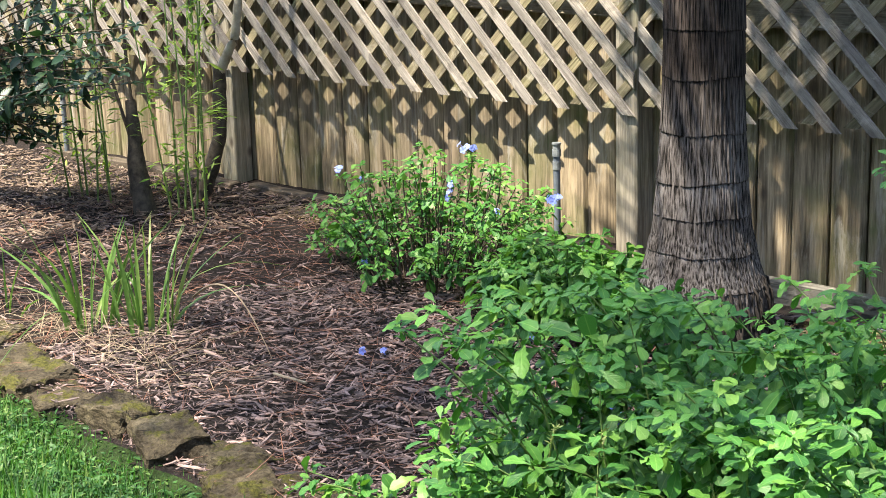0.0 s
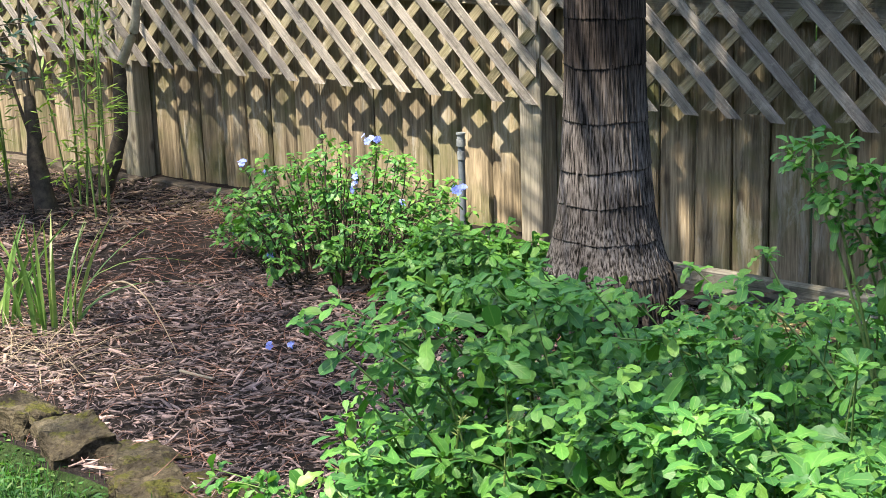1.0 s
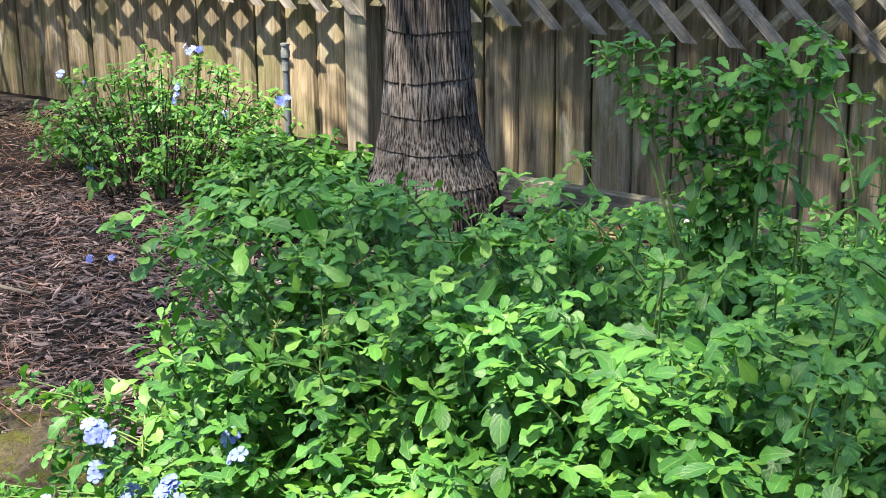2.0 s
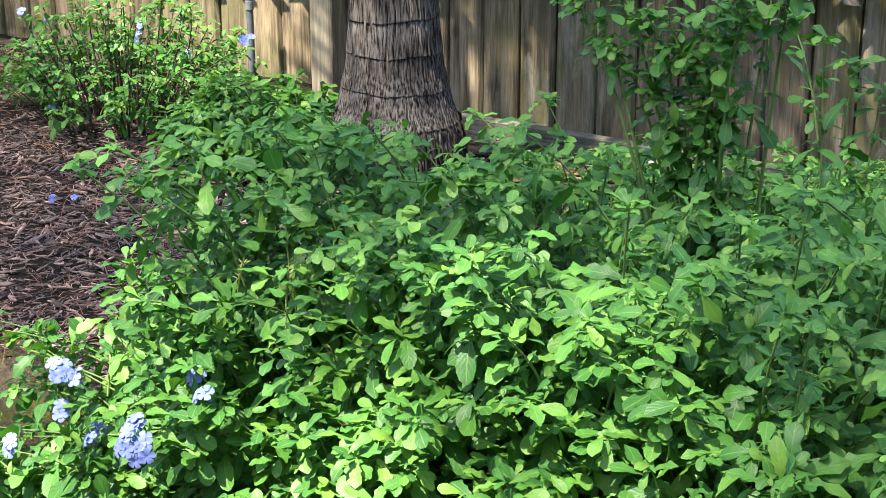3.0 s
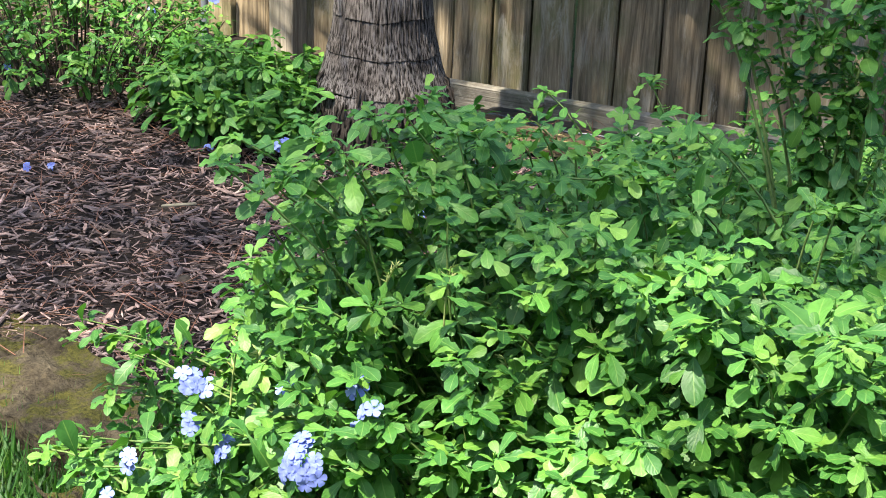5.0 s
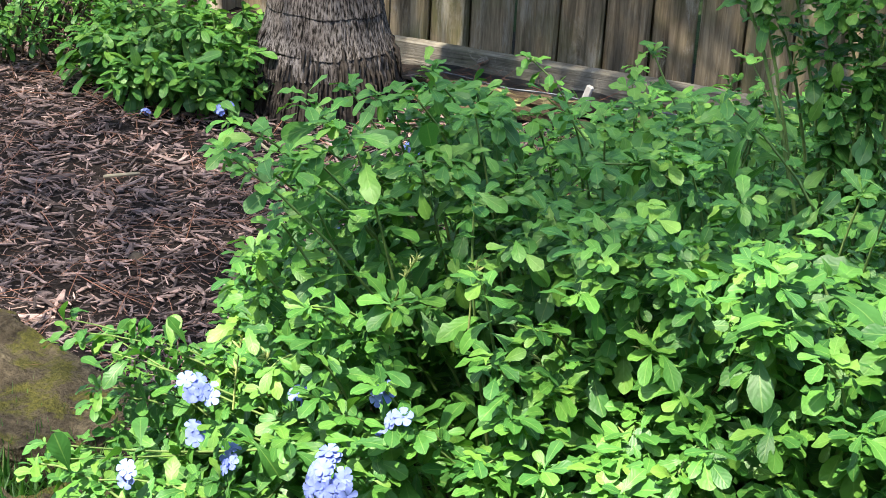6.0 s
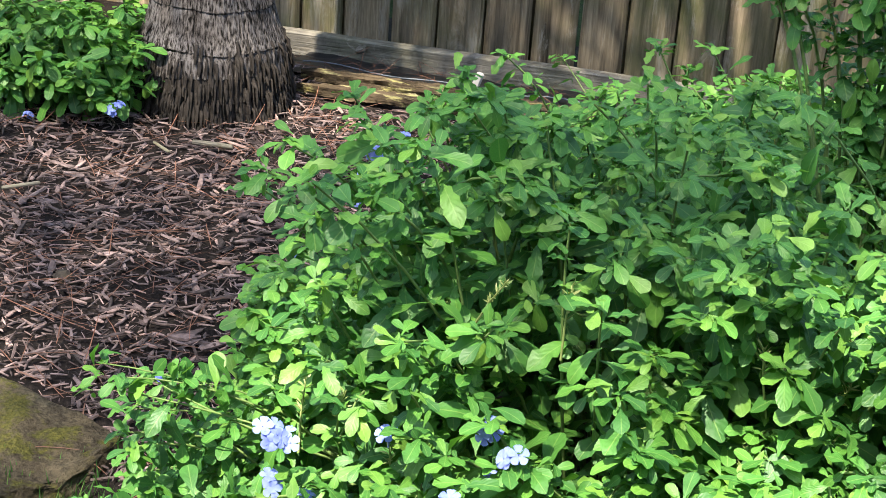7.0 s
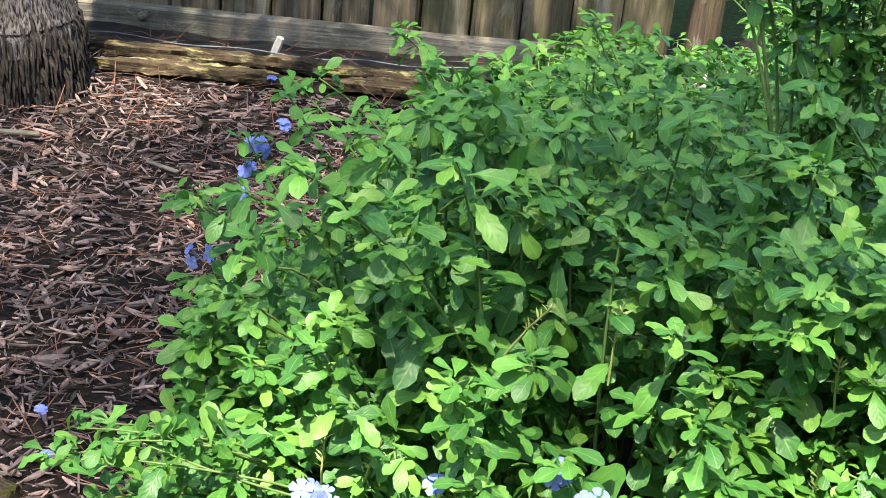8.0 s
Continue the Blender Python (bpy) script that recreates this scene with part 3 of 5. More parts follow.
def lattice(name, x0, x1, first, step, bottom, top, label):
    """A crossed-strip panel; front strips fall to the right."""
    panel = thing(name, label, "lattice", "lattice panels on the fence")
    width, rise = 0.035, top - bottom

    def strip(foot, lean, y, seed, wood, bottom=bottom):
        # the strip's foot line runs from foot upwards, leaning by lean
        lo, hi = bottom, top
        xa, xb = foot, foot + lean * rise
        # trim to the panel
        def at(x):
            return bottom + (x - foot) / lean
        ends = sorted((at(x0), at(x1)))
        lo, hi = max(lo, ends[0]), min(hi, ends[1])
        if hi - lo < 0.05:
            return
        xa, xb = foot + lean * (lo - bottom), foot + lean * (hi - bottom)
        h = width * 0.7071
        t = 0.0042
        cut_lo, cut_hi = lo > bottom + 1e-6, hi < top - 1e-6
        q = []
        for (x, z, cut) in ((xa, lo, cut_lo), (xb, hi, cut_hi)):
            if cut:
                q.append(((x, z - h), (x, z + h)) if lean > 0 else ((x, z - h), (x, z + h)))
            else:
                q.append(((x + h, z), (x - h, z)) if lean > 0 else ((x - h, z), (x + h, z)))
        (a, b), (c, d) = q
        n, v = 7, []
        r = random.Random(seed)
        length = math.hypot(xb - xa, hi - lo)
        o = Vector((xa, y, lo))
        ux = Vector((xb - xa, 0, hi - lo)).normalized()
        turn = Matrix((ux, Vector((0, 1, 0)), ux.cross(Vector((0, 1, 0))))).transposed().to_4x4()
        inv = (Matrix.Translation(o) @ turn).inverted()
        for i in range(n):
            s = i / (n - 1)
            bow = r.uniform(-0.0015, 0.0015)
            p0 = Vector((a[0] + (c[0] - a[0]) * s, 0, a[1] + (c[1] - a[1]) * s))
            p1 = Vector((b[0] + (d[0] - b[0]) * s, 0, b[1] + (d[1] - b[1]) * s))
            for p, dy in ((p0, t), (p0, -t), (p1, -t), (p1, t)):
                v.append(inv @ Vector((p.x, y + dy + bow, p.z)))
        f = [(i * 4 + j, i * 4 + (j + 1) % 4, i * 4 + 4 + (j + 1) % 4, i * 4 + 4 + j) for i in range(n - 1) for j in range(4)]
        f += [(3, 2, 1, 0), (n * 4 - 4, n * 4 - 3, n * 4 - 2, n * 4 - 1)]
        part("lattice_strip", mesh_of("lattice_strip", v, f, wood, smooth=False), panel, at=Matrix.Translation(o) @ turn)

    k0 = int((x0 - rise - first) / step) - 1
    k1 = int((x1 + rise - first) / step) + 1
    for k in range(k0, k1 + 1):
        strip(first + k * step, -1.0, -0.1105, k, STRIP)
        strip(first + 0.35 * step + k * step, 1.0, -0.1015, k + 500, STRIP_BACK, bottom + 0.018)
    return panel


lattice("lattice_panel", -4.7, -0.545, -0.568, 0.142, 0.497, 1.72, "sun-bleached crossed wooden lattice on the fence")
lattice("lattice_panel", -0.525, 1.95, 0.208, 0.151, 0.515, 1.74, "shaded grey crossed wooden lattice on the fence")
# ---- palm ----


def palm_trunk(cx, cy):
    palm = thing("palm_tree", "thick grey fibrous palm trunk with ringed bark", "palm", at=pose(cx, cy, 0))
    rings = [-0.05, 0.055, 0.115, 0.175, 0.274, 0.375, 0.474, 0.612, 0.767, 0.90, 1.04, 1.20, 1.40, 1.62, 1.86, 2.12, 2.4, 2.7, 3.0, 3.3]
    sides = 360

    levels = (-0.1, 0.03, 0.09, 0.155, 0.225, 0.28, 0.33, 0.38, 0.48, 0.60, 0.75, 1.0, 4.0)
    girth = (0.205, 0.203, 0.197, 0.190, 0.166, 0.153, 0.141, 0.136, 0.127, 0.119, 0.114, 0.111, 0.105)

    def radius(z):
        return float(np.interp(z, levels, girth))

    ca = [math.cos(2 * math.pi * j / sides) for j in range(sides)]
    sa = [math.sin(2 * math.pi * j / sides) for j in range(sides)]
    for seg in range(len(rings) - 1):
        lo, hi = rings[seg], rings[seg + 1]
        low = lo < 1.1
        rows = [0.0, 0.0, 0.03, 0.08, 0.16, 0.27, 0.4, 0.55, 0.7, 0.84, 0.94, 1.0, 1.06] if low else [0.0, 0.0, 0.3, 0.7, 1.04]
        v = []
        for q, s in enumerate(rows):
            for j in range(sides):
                x, y = ca[j], sa[j]
                ragged = 0.010 * noise.noise((x * 1.4 + seg, y * 1.4, seg * 3.1)) + 0.0022 * noise.noise((x * 24, y * 24, seg)) + 0.0015 * noise.noise((x * 70, y * 70, seg))
                z = lo + (hi - lo) * s + ragged * (1 - 0.3 * s) * (2.6 if seg < 3 else 1.0)
                lip = 0.0016 * (1 - s) ** 4 - 0.0012 * s ** 4
                strand = noise.noise((x * 24, y * 24, z * 1.1 + seg * 9))
                fine = noise.noise((x * 52, y * 52, z * 1.0 + seg * 5))
                rough = (0.0032 * strand + 0.0014 * fine) * (1.0 + 1.2 * math.exp(-max(z, 0) / 0.1))
                pit = noise.noise((x * 5 + seg * 2, y * 5, seg * 1.7))
                rough -= 0.05 * max(0, pit - 0.42) * max(0, 0.3 - s)
                r = radius(z) + lip + rough - (0.006 if q == 0 else 0)
                v.append((r * x, r * y, z))
        n = len(rows)
        i, j = np.meshgrid(np.arange(n - 1), np.arange(sides), indexing="ij")
        k = (j + 1) % sides
        f = np.stack([i * sides + j, i * sides + k, (i + 1) * sides + k, (i + 1) * sides + j], -1).reshape(-1, 4)
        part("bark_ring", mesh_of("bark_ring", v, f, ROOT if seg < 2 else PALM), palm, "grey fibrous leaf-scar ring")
    rng = np.random.default_rng(5)
    # short dark roots at the foot
    pile = Pile()
    for q in range(900):
        a, z = rng.uniform(0, 6.283), rng.uniform(0.0, 0.23) * rng.uniform(0.3, 1)
        r = radius(z) - 0.004
        ca, sa = math.cos(a), math.sin(a)
        p0 = np.array([r * ca, r * sa, z])
        out = rng.uniform(0.006, 0.018)
        p1 = p0 + np.array([ca * out, sa * out, -rng.uniform(0.008, 0.02)])
        p2 = p1 + np.array([ca * 0.006, sa * 0.006, -rng.uniform(0.015, 0.045)])
        vv, ff = tube([p0, p1, p2], list(rng.uniform(0.6, 1.25) * np.array([0.0048, 0.0045, 0.002])), 5)
        pile.add(vv, ff)
    tagged(part("root_fringe", pile.mesh("root_fringe", ROOT), palm, "short dark stubby roots at the foot"), kind="stuff")
    # crown
    shape = leaf_shape([(0, 0.004), (0.3, 0.02), (0.7, 0.016), (1, 0.002)], 0.2, 0.2, 0, 1)
    for q in range(15):
        pile = Pile()
        a, el = q * 2.4, 0.9 - 0.09 * q
        span = rng.uniform(1.3, 1.7) if math.cos(a) > -0.2 else 1.1
        ts = np.linspace(0, 1, 26)
        hor = span * ts * math.cos(max(el, -0.2))
        path = np.stack([hor * math.cos(a), hor * math.sin(a), 3.25 + span * (math.sin(el) * ts - 0.55 * ts * ts)], -1)
        vv, ff = tube(path, np.linspace(0.016, 0.004, 26), 5)
        pile.add(vv, ff)
        side = np.array([-math.sin(a), math.cos(a), 0])
        fwd = np.array([math.cos(a), math.sin(a), 0])
        for s in (-1, 1):
            pts = path[4:]
            d = side[None] * s + fwd[None] * 0.6 + rng.normal(0, 0.1, (len(pts), 3)) - np.array([0, 0, 0.35])
            lay(pile, [shape], pts, d, np.tile([0, 0, 1.0], (len(pts), 1)), np.full(len(pts), 0.55), rng)
            pts2 = (path[4:-1] + path[5:]) / 2
            d = side[None] * s + fwd[None] * 0.6 + rng.normal(0, 0.1, (len(pts2), 3)) - np.array([0, 0, 0.3])
            lay(pile, [shape], pts2, d, np.tile([0, 0, 1.0], (len(pts2), 1)), np.full(len(pts2), 0.5), rng)
        part("frond", pile.mesh("frond", CROWN), palm, "green feathered palm frond")
    return palm


palm_trunk(0.140, -0.725)

# ---- border stones ----


def stone(name, x, y, size, turn, tilt, top, seed):
    r = random.Random(seed * 13)
    bm = bmesh.new()
    for k in range(26):
        p = [r.uniform(-0.5, 0.5) for _ in range(3)]
        a = r.choice((0, 1, 2, 2))
        p[a] = math.copysign(0.5, p[a]) * r.uniform(0.86, 1.0)
        bm.verts.new((p[0] * size[0], p[1] * size[1], p[2] * size[2]))
    for sx in (-1, 1):
        for sy in (-1, 1):
            bm.verts.new((sx * size[0] * r.uniform(0.36, 0.5), sy * size[1] * r.uniform(0.36, 0.5), size[2] * r.uniform(0.36, 0.47)))
            bm.verts.new((sx * size[0] * r.uniform(0.42, 0.5), sy * size[1] * r.uniform(0.42, 0.5), -size[2] * 0.5))
    hull = bmesh.ops.convex_hull(bm, input=bm.verts[:])
    bmesh.ops.delete(bm, geom=[v for v in bm.verts if not v.link_faces], context="VERTS")
    bmesh.ops.dissolve_limit(bm, angle_limit=0.2, verts=bm.verts[:], edges=bm.edges[:])
    bmesh.ops.bevel(bm, geom=bm.edges[:], offset=0.007, segments=1, affect="EDGES")
    bmesh.ops.triangulate(bm, faces=bm.faces[:])
    for _ in range(3):
        long = [e for e in bm.edges if e.calc_length() > 0.014]
        bmesh.ops.subdivide_edges(bm, edges=long, cuts=1)
        bmesh.ops.triangulate(bm, faces=[f for f in bm.faces if len(f.verts) > 3])
    o = Vector((seed * 3.7, seed * 1.3, seed * 2.9))
    for v in bm.verts:
        p = v.co
        layer = 0.006 * noise.noise(o + Vector((p.x * 6, p.y * 6, p.z * 55)))
        v.co = p + p.normalized() * layer + noise.noise_vector(o + p * 11) * 0.015 + noise.noise_vector(o + p * 30) * 0.010 + noise.noise_vector(o + p * 75) * 0.0055
    me = bpy.data.meshes.new(name)
    bm.to_mesh(me)
    bm.free()
    me.materials.append(STONE)
    return solid(name, me, "weathered tan sandstone block with yellow-green moss", "stone", "stones edging the bed",
                 pose(x, y, top - size[2] / 2, tilt, 0, turn))


for i, s in enumerate([
        (-1.62, -2.05, (0.34, 0.24, 0.10), 12, 2, 0.03), (-1.18, -2.14, (0.38, 0.22, 0.10), -8, 3, 0.03), (-0.93, -2.20, (0.22, 0.16, 0.10), -18, 0, 0.018),
        (-0.64, -2.21, (0.23, 0.16, 0.17), -8, -3, 0.055), (-0.39, -2.24, (0.26, 0.18, 0.17), -28, 5, 0.06), (-0.20, -2.21, (0.2, 0.15, 0.12), -10, -4, 0.03),
        (-0.05, -2.31, (0.27, 0.17, 0.14), -22, 4, 0.035), (0.11, -2.26, (0.24, 0.18, 0.09), -10, 0, 0.02), (0.41, -2.43, (0.46, 0.29, 0.12), -18, 2, 0.04),
        (0.72, -2.72, (0.24, 0.16, 0.10), -35, 0, 0.02), (0.90, -2.86, (0.22, 0.16, 0.10), -35, 0, 0.015), (1.05, -3.0, (0.3, 0.24, 0.11), -45, 0, 0.02)]):
    stone("border_stone", *s, i + 1)
# ---- along the foot of the fence ----
solid("base_board", box_mesh("base_board", (2.9, 0.04, 0.088), BOARD, 0.005, 14, 0.004, 2), "long grey weathered board along the fence foot", "board",
             at=pose(1.40, -0.075, -0.036, 0, 0, 0))
solid("bolt", box_mesh("bolt", (0.032, 0.03, 0.02), BOARD, 0.006, 1, 0.004, 6), "small wooden peg stub on the board", "peg", at=pose(0.36, -0.103, -0.014, 0, -25, 0))
bm = bmesh.new()
bmesh.ops.create_grid(bm, x_segments=60, y_segments=8, size=0.5)
for v in bm.verts:
    v.co = Vector((1.35 + v.co.x * 2.3, -0.255 + v.co.y * 0.34, 0))
    v.co.z = ground_height(v.co.x, v.co.y) + 0.014 + 0.012 * noise.noise((v.co.x * 9, v.co.y * 14, 1))
plastic_mesh = bpy.data.meshes.new("plastic_sheet")
bm.to_mesh(plastic_mesh)
bm.free()
plastic_mesh.materials.append(PLASTIC)
solid("plastic_sheet", plastic_mesh, "crumpled black plastic weed sheet behind the rotten timber", "sheet")


def rotten(x0, y0, x1, y1, w, h, z, seed):
    """A decayed split timber with a frayed, hollowed outline."""
    length = math.hypot(x1 - x0, y1 - y0)
    n, sides, v = 110, 10, []
    for i in range(n):
        s = i / (n - 1)
        x = (s - 0.5) * length
        taper = min(1.0, 6 * s + 0.2, 6 * (1 - s) + 0.2)
        for k in range(sides):
            a = 2 * math.pi * k / sides
            r = 1 + 0.5 * noise.noise((x * 6, k * 1.3, seed * 5)) + 0.35 * noise.noise((x * 28, k * 2.7, seed)) + 0.15 * noise.noise((x * 90, k * 5, seed))
            px = math.copysign(abs(math.cos(a)) ** 0.6, math.cos(a)) * w / 2 * r
            pz = math.copysign(abs(math.sin(a)) ** 0.6, math.sin(a)) * h / 2 * r
            v.append((x + 0.01 * noise.noise((k * 3, seed, i)) , px * taper, pz * (0.6 + 0.4 * taper)))
    f = [(i * sides + k, i * sides + (k + 1) % sides, (i + 1) * sides + (k + 1) % sides, (i + 1) * sides + k) for i in range(n - 1) for k in range(sides)]
    f += [tuple(range(sides))[::-1], tuple((n - 1) * sides + k for k in range(sides))]
    return solid("rotten_timber", mesh_of("rotten_timber", v, f, ROTTEN, smooth=False), "rotten split timber crusted with yellow lichen", "timber", "rotten timbers by the fence",
                 pose((x0 + x1) / 2, (y0 + y1) / 2, z, 0, 0, math.degrees(math.atan2(y1 - y0, x1 - x0))))


rotten(0.30, -0.475, 0.74, -0.465, 0.035, 0.035, 0.016, 3)
rotten(0.70, -0.47, 1.30, -0.48, 0.035, 0.035, 0.014, 8)
rotten(0.33, -0.60, 0.88, -0.60, 0.03, 0.03, 0.022, 4)
rotten(0.40, -0.52, 0.80, -0.535, 0.06, 0.018, 0.002, 5)
rotten(0.9, -0.56, 1.4, -0.58, 0.06, 0.03, 0.014, 9)
for x, y, turn, n in ((-1.75, -0.14, 1, 1.5), (-3.3, -0.16, -1, 1.4)):
    solid("edging_timber", box_mesh("edging_timber", (n, 0.06, 0.045), WOODY, 0.006, 20, 0.012, int(n * 10)), "dark weathered edging timber along the fence foot", "timber", "edging timbers", pose(x, y, 0.008, 0, 0, turn))
solid("marker_stake", box_mesh("marker_stake", (0.022, 0.012, 0.09), CONCRETE, 0.005, 2, 0.002, 2), "small pale stake stub leaning by the fence", "stake", at=pose(0.75, -0.30, -0.012, 0, 18, 0))
solid("brick", box_mesh("brick", (0.09, 0.06, 0.10), BRICK, 0.005, 1, 0.003, 4), "brown brick end at the fence foot", "brick", at=pose(1.60, -0.14, -0.045, 0, 0, 8))
solid("concrete_block", box_mesh("concrete_block", (0.16, 0.10, 0.10), CONCRETE, 0.008, 3, 0.005, 4), "pale broken concrete block at the fence foot", "block", at=pose(1.83, -0.17, -0.05, 0, 6, -8))


def riser(x, y, h):
    p = thing("water_pipe", "grey upright plastic sprinkler riser by the fence", "pipe", "sprinkler risers", pose(x, y, 0))
    v, f = tube([(0, 0, -0.05), (0, 0, h)], [0.0125, 0.0125], 16)
    part("pipe", mesh_of("pipe", v, f, PIPE), p)
    for z0, z1, r in ((h - 0.012, h + 0.012, 0.0165), (h + 0.012, h + 0.03, 0.014), (h + 0.03, h + 0.036, 0.017), (h - 0.06, h - 0.03, 0.015)):
        v, f = tube([(0, 0, z0), (0, 0, z0), (0, 0, z1), (0, 0, z1)], [0.001, r, r, 0.001], 16)
        part("collar", mesh_of("collar", v, f, BRASS, smooth=False), p, "ribbed grey collar")


wire_v, wire_f = tube([(0.25 + 0.05 * i, -0.31 + 0.012 * math.sin(i * 0.9), ground_height(0.25 + 0.05 * i, -0.31) + 0.022 + 0.004 * math.sin(i)) for i in range(24)], [0.0022] * 24, 6)
solid("wire", mesh_of("wire", wire_v, wire_f, PIPE), "thin pale wire lying behind the rotten timber", "wire")
riser(-0.872, -0.125, 0.338)
riser(-3.86, -0.16, 0.30)

# ---- plumbago shrubs ----


def flowers_on(bush, places, rng):
    for (x, y, z), count, radius in places:
        face = (rng.normal(0.3, 0.3), -0.7 + rng.normal(0, 0.2), 0.8)
        part("flower_head", flower_head(rng, max(2, round(count * 0.65)), radius * 1.15, 1.0, face), bush, "pale blue five-petalled flowers", Matrix.Translation((x, y, z)))


def plumbago(name, label, tips, bases, seed, length, count, flowers, start=0.35, single=0, zone=None, stem_mat=STEM, rosette=6, thick=0.003):
    rng = np.random.default_rng(seed)
    bush = thing(name, label, "shrub", "blue-flowered shrubs")
    stems, P, D, U, S, young = shrub_leaves(tips, bases, rng, length, count, start, 0.45, rosette)
    P = P + rng.normal(0, 0.006, P.shape)
    P[:, 2] = np.maximum(P[:, 2], 0.015)
    if len(stems) <= 220:
        for path in stems:
            v, f = tube(path, np.linspace(thick, thick * 0.45, len(path)), 5)
            part("stem", mesh_of("stem", v, f, stem_mat), bush)
    else:
        tagged(part("stem_tangle", stems_mesh("stem_tangle", stems, stem_mat, thick), bush, "thin arching stems"), kind="stuff")
    chosen = np.zeros(len(P), bool)
    if single:
        inside = np.nonzero(zone(P) & (S > length * 0.62))[0]
        chosen[rng.permutation(inside)[:single]] = True
    pile, fresh = Pile(), Pile()
    rest, small = ~chosen & ~young, S < length * 0.62
    back = P[:, 1] > -1.9
    for shapes, pick in ((SPOONS, rest & ~small & ~back), (BROADS, rest & ~small & back)):
        if pick.any():
            lay(pile, shapes, P[pick], D[pick], U[pick], S[pick], rng)
    lay(pile, SMALLS, P[rest & small], D[rest & small], U[rest & small], S[rest & small], rng)
    if (young & ~chosen).any():
        lay(fresh, SPOONS, P[young & ~chosen], D[young & ~chosen], U[young & ~chosen], S[young & ~chosen] * 0.9, rng)
        tagged(part("young_leaves", fresh.mesh("young_leaves", SHOOT_LEAF), bush, "bright yellow-green young leaves"), kind="stuff")
    tagged(part("foliage", pile.mesh("foliage", LEAF), bush, "green spoon-shaped leaves"), kind="stuff")
    if single:
        protos = [mesh_of("leaf", v, f, LEAF, u) for v, f, u in SPOONS]
        rot = frames_for(D, U)
        for i in np.nonzero(chosen)[0]:
            m = Matrix(rot[i].tolist()).to_4x4()
            m = Matrix.Translation(P[i]) @ m @ Matrix.Scale(float(S[i]), 4)
            part("leaf", protos[int(rng.integers(0, len(protos)))], bush, at=m)
    flowers_on(bush, flowers, rng)
    return bush


def canopy(x, y):
    """Height of the big shrub's crown over the bed."""
    left = 0.86 + 0.04 * math.sin(y * 4.0 + 1.0) + 0.22 * max(0.0, -2.6 - y) + 0.24 * max(0.0, min(1.0, (y + 1.7) / 0.7))
    far = max(0.0, min(1.0, (y + 2.6) / 0.4))
    side = max(0.0, min(1.0, (x - left) / (0.22 + 0.20 * far))) ** (0.5 + 0.45 * far)
    front = max(0.0, min(1.0, (y + 3.21 + 0.09 * max(0.0, min(1.0, (x - 1.35) / 0.3))) / 0.33)) ** 0.8
    h = float(np.interp(y, (-3.3, -2.62, -2.1, -1.0, -0.45), (0.735, 0.715, 0.60, 0.33, 0.17)))
    lump = 1.0 + 0.13 * noise.noise((x * 6.5, y * 6.5, 2.0)) + 0.06 * noise.noise((x * 15, y * 15, 7.0))
    return max(0.0, h * side * front * lump)


rng = np.random.default_rng(11)
tips, bases = [], []
while len(tips) < 900:
    x, y = rng.uniform(0.80, 2.5), rng.uniform(-3.24, -0.42)
    h = canopy(x, y)
    if h < 0.10 or rng.random() > (1.0 if y < -1.6 else 0.75) * (1.0 if x < 2.3 else 0.5):
        continue
    z = h * rng.uniform(0.82, 1.06) if rng.random() < 0.70 else h * rng.uniform(0.25, 0.8)
    tips.append(np.array([x, y, max(z, 0.06)]))
    bx = x + (1.55 - x) * rng.uniform(0.2, 0.5)
    by = y + (-1.95 - y) * rng.uniform(0.12, 0.4)
    bases.append(np.array([bx, by, -0.02]))
# the thick leafy front of the crown
while len(tips) < 1280:
    x, y = rng.uniform(0.88, 2.3), rng.uniform(-3.2, -2.5)
    h = canopy(x, y)
    if h < 0.12:
        continue
    z = h * rng.uniform(0.5, 1.04)
    tips.append(np.array([x, y, z]))
    bases.append(np.array([x + rng.normal(0, 0.08), y + rng.uniform(0.1, 0.3), z * rng.uniform(0.3, 0.7)]))
# the dense shoulder that stands in the sun
while len(tips) < 1450:
    x, y = rng.uniform(1.45, 2.15), rng.uniform(-3.24, -2.82)
    z = canopy(x, y) * rng.uniform(0.6, 1.05)
    tips.append(np.array([x, y, max(z, 0.1)]))
    bases.append(np.array([x + rng.normal(0, 0.06), y + rng.uniform(0.1, 0.25), z * rng.uniform(0.3, 0.7)]))
# long sprigs that reach out of the crown
for p in ((1.109, -2.95, 0.765), (1.063, -2.69, 0.73), (1.08, -2.85, 0.74), (1.12, -1.88, 0.62), (0.83, -2.186, 0.42), (0.86, -2.12, 0.40), (0.87, -2.25, 0.38), (0.91, -2.305, 0.33), (0.92, -1.85, 0.42), (0.95, -1.62, 0.38), (0.97, -1.75, 0.45), (0.90, -2.5, 0.58), (0.98, -2.35, 0.62), (1.03, -2.75, 0.70), (0.70, -2.47, 0.18), (0.77, -2.42, 0.17), (0.83, -2.44, 0.20), (0.80, -2.69, 0.18), (0.88, -2.69, 0.19), (0.90, -2.80, 0.24), (0.74, -2.58, 0.13), (0.95, -2.6, 0.3),
          (0.9, -2.85, 0.33), (1.0, -1.3, 0.27), (1.15, -1.1, 0.34), (1.25, -1.5, 0.46), (1.45, -1.6, 0.50), (1.4, -2.1, 0.72), (1.36, -2.45, 0.74), (1.5, -2.75, 0.78), (1.62, -2.6, 0.78)):
    for _ in range(1):
        t = np.array(p) + rng.normal(0, 0.025, 3)
        tips.append(t)
        bases.append(np.array([t[0] + 0.3, t[1] + (-1.95 - t[1]) * 0.3 + 0.05, 0.0]))
